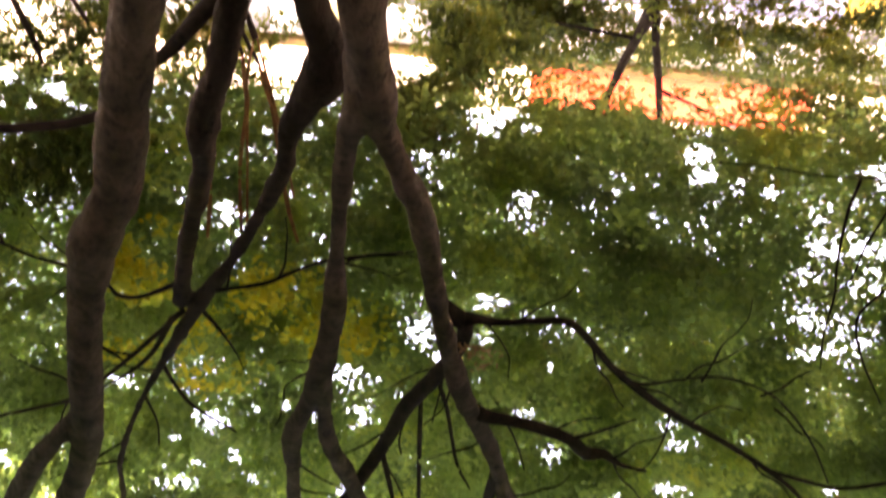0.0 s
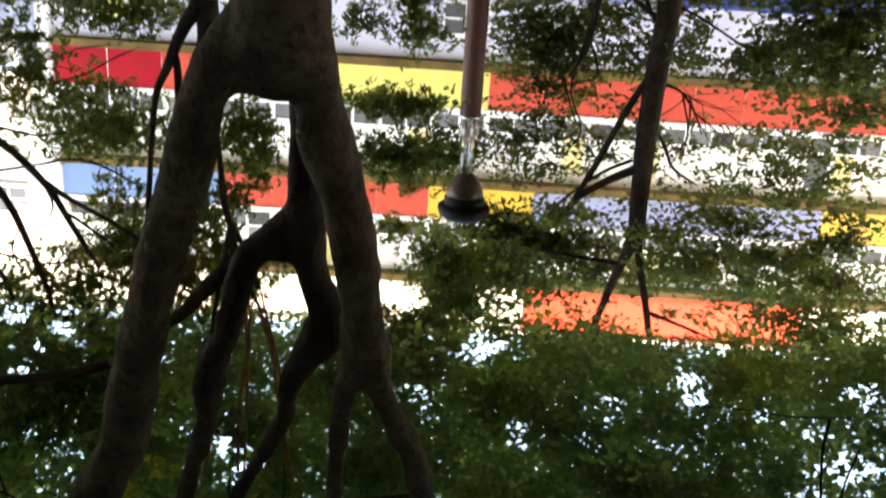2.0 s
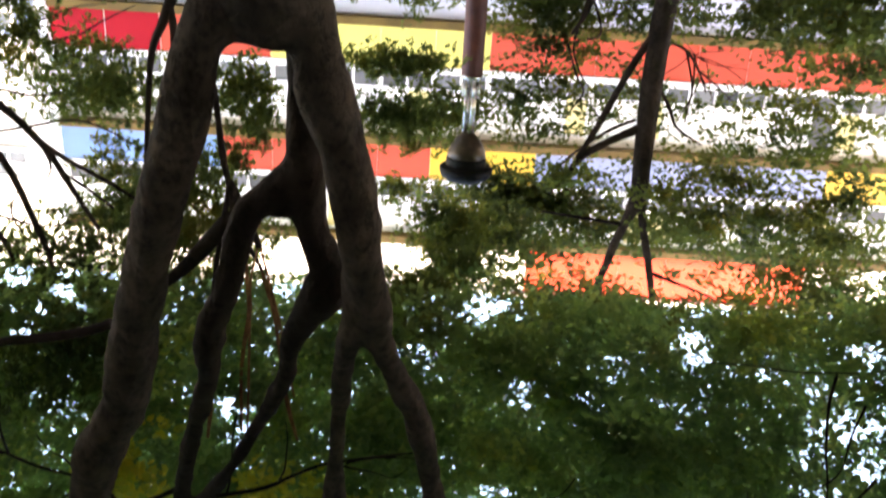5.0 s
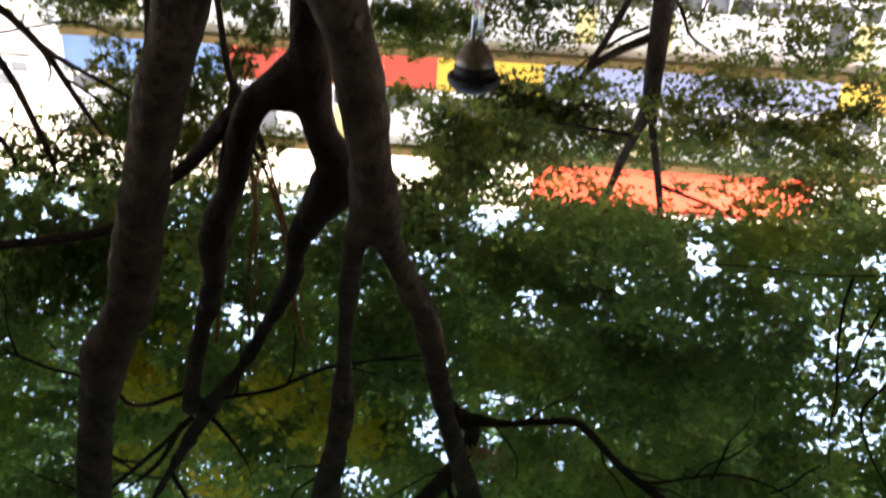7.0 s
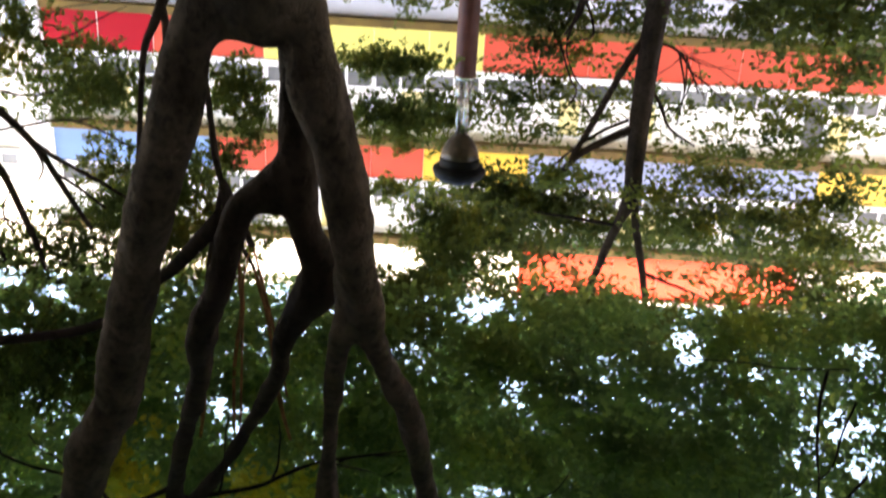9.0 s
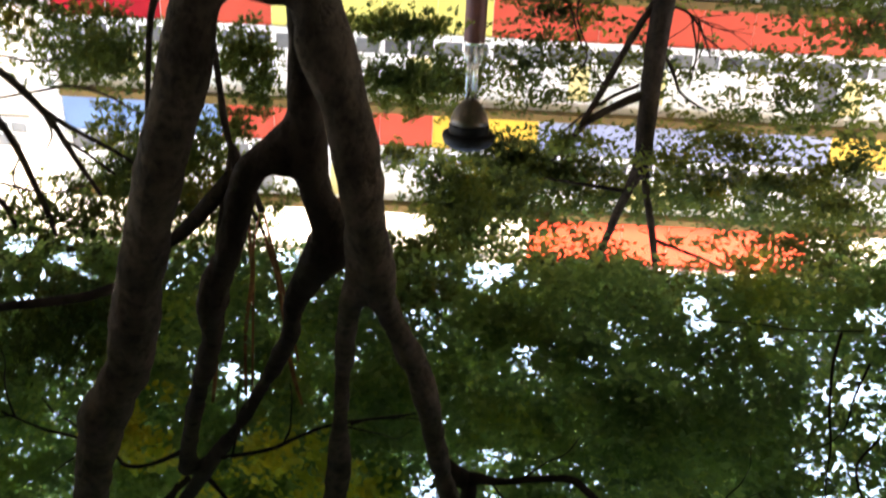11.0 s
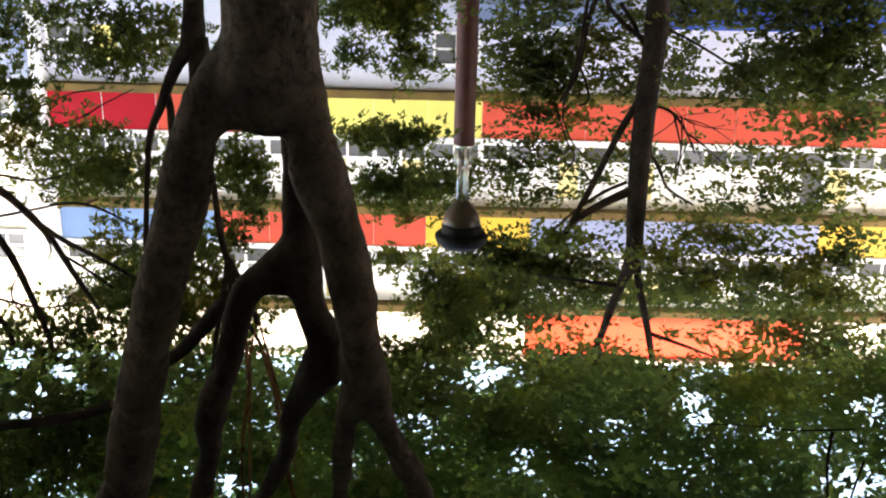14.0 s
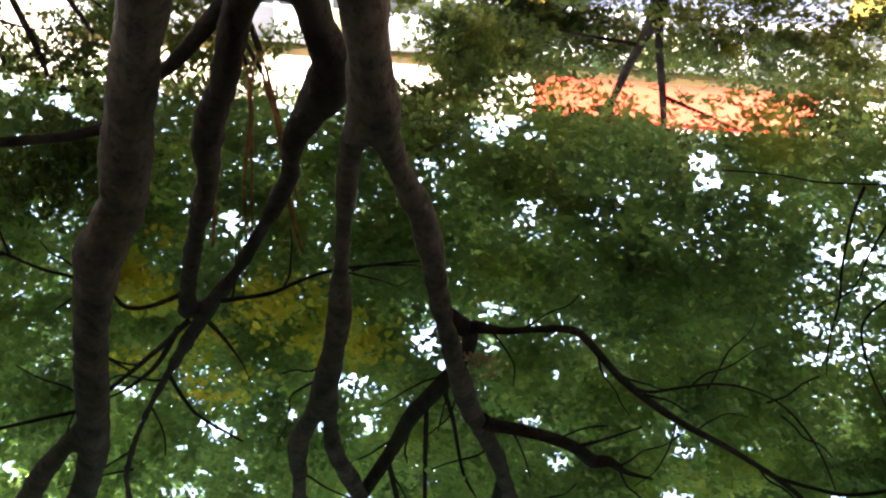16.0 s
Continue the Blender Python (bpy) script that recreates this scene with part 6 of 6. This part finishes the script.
slim_crown.bough(0.51, 9.00, 4.45, 0.31, 0.30, 0.10, 400, 0.068, 0.65)
slim_crown.bough(-0.06, 10.00, 5.05, 0.48, 0.38, 0.16, 1121, 0.068, 0.65)
slim_crown.bough(-0.08, 10.00, 5.41, 0.55, 0.44, 0.32, 3850, 0.068, 0.65)
slim_crown.bough(0.30, 8.00, 5.12, 0.46, 0.36, 0.21, 1704, 0.068, 0.65)
slim_crown.bough(0.25, 7.00, 5.01, 0.46, 0.37, 0.17, 1790, 0.068, 0.65)
slim_crown.bough(-0.15, 9.00, 5.27, 0.50, 0.40, 0.21, 2033, 0.068, 0.65)
slim_crown.bough(2.09, 8.00, 3.99, 0.28, 0.30, 0.16, 640, 0.068, 0.65)
slim_crown.bough(2.13, 8.00, 4.45, 0.26, 0.30, 0.21, 798, 0.068, 0.65)
slim_crown.bough(1.81, 8.00, 3.47, 0.27, 0.30, 0.18, 619, 0.068, 0.65)
slim_crown.bough(2.24, 8.50, 5.15, 0.28, 0.30, 0.20, 652, 0.068, 0.65)
slim_crown.bough(1.96, 9.50, 6.55, 0.70, 0.56, 0.33, 1816, 0.068, 0.65)
slim_crown.bough(1.83, 9.50, 7.19, 0.80, 0.64, 0.31, 1183, 0.068, 0.65)
slim_crown.bough(0.52, 8.60, 3.10, 0.52, 0.30, 0.16, 597, 0.068, 0.65)
slim_crown.bough(0.91, 8.60, 3.07, 0.22, 0.30, 0.11, 115, 0.068, 0.65)
slim_crown.bough(0.69, 8.60, 3.64, 0.28, 0.30, 0.10, 149, 0.068, 0.65)
slim_crown.bough(2.05, 8.60, 3.41, 0.25, 0.30, 0.35, 337, 0.068, 0.65)
slim_crown.bough(1.95, 8.60, 3.73, 0.22, 0.30, 0.20, 137, 0.068, 0.65)
slim_crown.bough(2.33, 8.60, 4.31, 0.23, 0.30, 0.27, 261, 0.068, 0.65)
slim_crown.bough(0.25, 8.60, 3.31, 0.16, 0.30, 0.29, 235, 0.068, 0.65)
slim_crown.bough(1.67, 8.60, 4.89, 0.22, 0.30, 0.11, 95, 0.068, 0.65)
slim_crown.bough(1.92, 8.60, 5.05, 0.15, 0.30, 0.23, 189, 0.068, 0.65)
slim_crown.bough(2.02, 8.60, 5.34, 0.20, 0.30, 0.13, 116, 0.068, 0.65)
slim_crown.bough(1.64, 8.60, 4.85, 0.24, 0.30, 0.07, 78, 0.068, 0.65)
slim_crown.build(slim_tree, LEAF_FAR, "dark green leaves in flat layers")

near_crown = Crown(6)
# three upright leafy layers, one behind the other, sized to fill the camera's view
for deep, leaf, step in ((6.2, 0.081, 0.475), (8.0, 0.092, 0.60), (10.6, 0.115, 0.82)):
    g = near_crown.rng
    for x in np.arange(-0.80 * deep, 0.80 * deep, step):
        for up in np.arange(0.50 * deep, 1.75 * deep, step):
            full = math.exp(g.normal(0, 0.30)) * (1.1 if x > 0.02 * deep and up < 0.85 * deep else 0.88 if up > deep else 1.0)
            near_crown.bough(x + g.normal(0, 0.15), deep + g.normal(0, 0.045) * deep, 1.5 + up + 0.5 * g.normal(0, 0.15), step * 0.85, 0.07 * deep, step * 0.50, 370 * full, leaf, 0.32)
# boughs added out of view, overhead and to the south, to block sky and sun
for i in range(1500):
    g = near_crown.rng
    x, y, z = g.uniform(-8, 8), g.uniform(-4.6, 4.0), g.uniform(4.4, 9)
    if z - 3.2 > 1.4 * max(y + 0.5, 0.0):
        near_crown.bough(x, y, z, 0.9, 0.9, 0.3, 110, 0.22)
# Unseen side boughs, added to cut the light on trunk and limbs.
for i in range(600):
    g = near_crown.rng
    y = g.uniform(-4.6, 9)
    x = (3.0 + 0.62 * max(y, 0) + g.uniform(0, 5)) * (1 if g.random() < 0.5 else -1)
    near_crown.bough(x, y, g.uniform(3.2, 7.5), 0.9, 0.9, 0.4, 110, 0.19)
# More unseen boughs higher up, added to darken the upper limbs.
for i in range(230):
    g = near_crown.rng
    x, y, z = g.uniform(-7, 7), g.uniform(0.5, 8.0), g.uniform(8, 16)
    if z - 3.4 > 1.55 * y:
        near_crown.bough(x, y, z, 1.0, 1.0, 0.3, 110, 0.24)
near_crown.bough(-2.98, 7.80, 6.14, 0.50, 0.30, 0.29, 136, 0.092, 0.32)
near_crown.bough(-2.37, 7.80, 6.35, 0.38, 0.30, 0.22, 58, 0.092, 0.32)
near_crown.bough(-3.16, 7.80, 5.75, 0.37, 0.30, 0.17, 36, 0.092, 0.32)
# Unseen outer boughs, added against light from left and right.
for i in range(900):
    g = near_crown.rng
    x, y, z = g.uniform(3, 12) * (1 if g.random() < 0.5 else -1), g.uniform(-1, 9), g.uniform(5, 14)
    if abs(x) > 0.58 * math.hypot(y, z - 1.5) + 0.7:
        near_crown.bough(x, y, z, 0.9, 0.9, 0.3, 110, 0.24)
near_crown.bough(2.57, 7.80, 5.31, 0.34, 0.30, 0.23, 41, 0.092, 0.32)
near_crown.bough(-2.91, 7.80, 6.01, 0.56, 0.30, 0.33, 141, 0.092, 0.32)
near_crown.build(near_tree, LEAF, "dense green leaves in flat sprays", plain=True)
# Leaf clusters with a patch of sunlight painted in as yellow.
sunlit_crown = Crown(7, 1.2)
for x, z, wide, boughs in ((2.12, 5.54, 0.17, 9), (1.05, 5.71, 0.20, 11), (1.80, 6.15, 0.22, 9), (0.46, 5.78, 0.12, 4)):
    g = sunlit_crown.rng
    for i in range(boughs):
        sunlit_crown.bough(x + g.normal(0, wide), 5.3 + g.normal(0, 0.12), z + 1.3 * g.normal(0, wide * 0.7), 0.19, 0.15, 0.12, g.uniform(12, 60), 0.075)
sunlit_crown.build(near_tree, LEAF_SUNLIT, "leaves deep in the crown, coloured as if sunlit")
dead_crown = Crown(9, 0.8)
dead_crown.bough(-0.32, 3.72, 4.74, 0.09, 0.06, 0.03, 63, 0.042, 1.0)
dead_crown.build(near_tree, LEAF_DEAD, "clump of withered brown leaves")
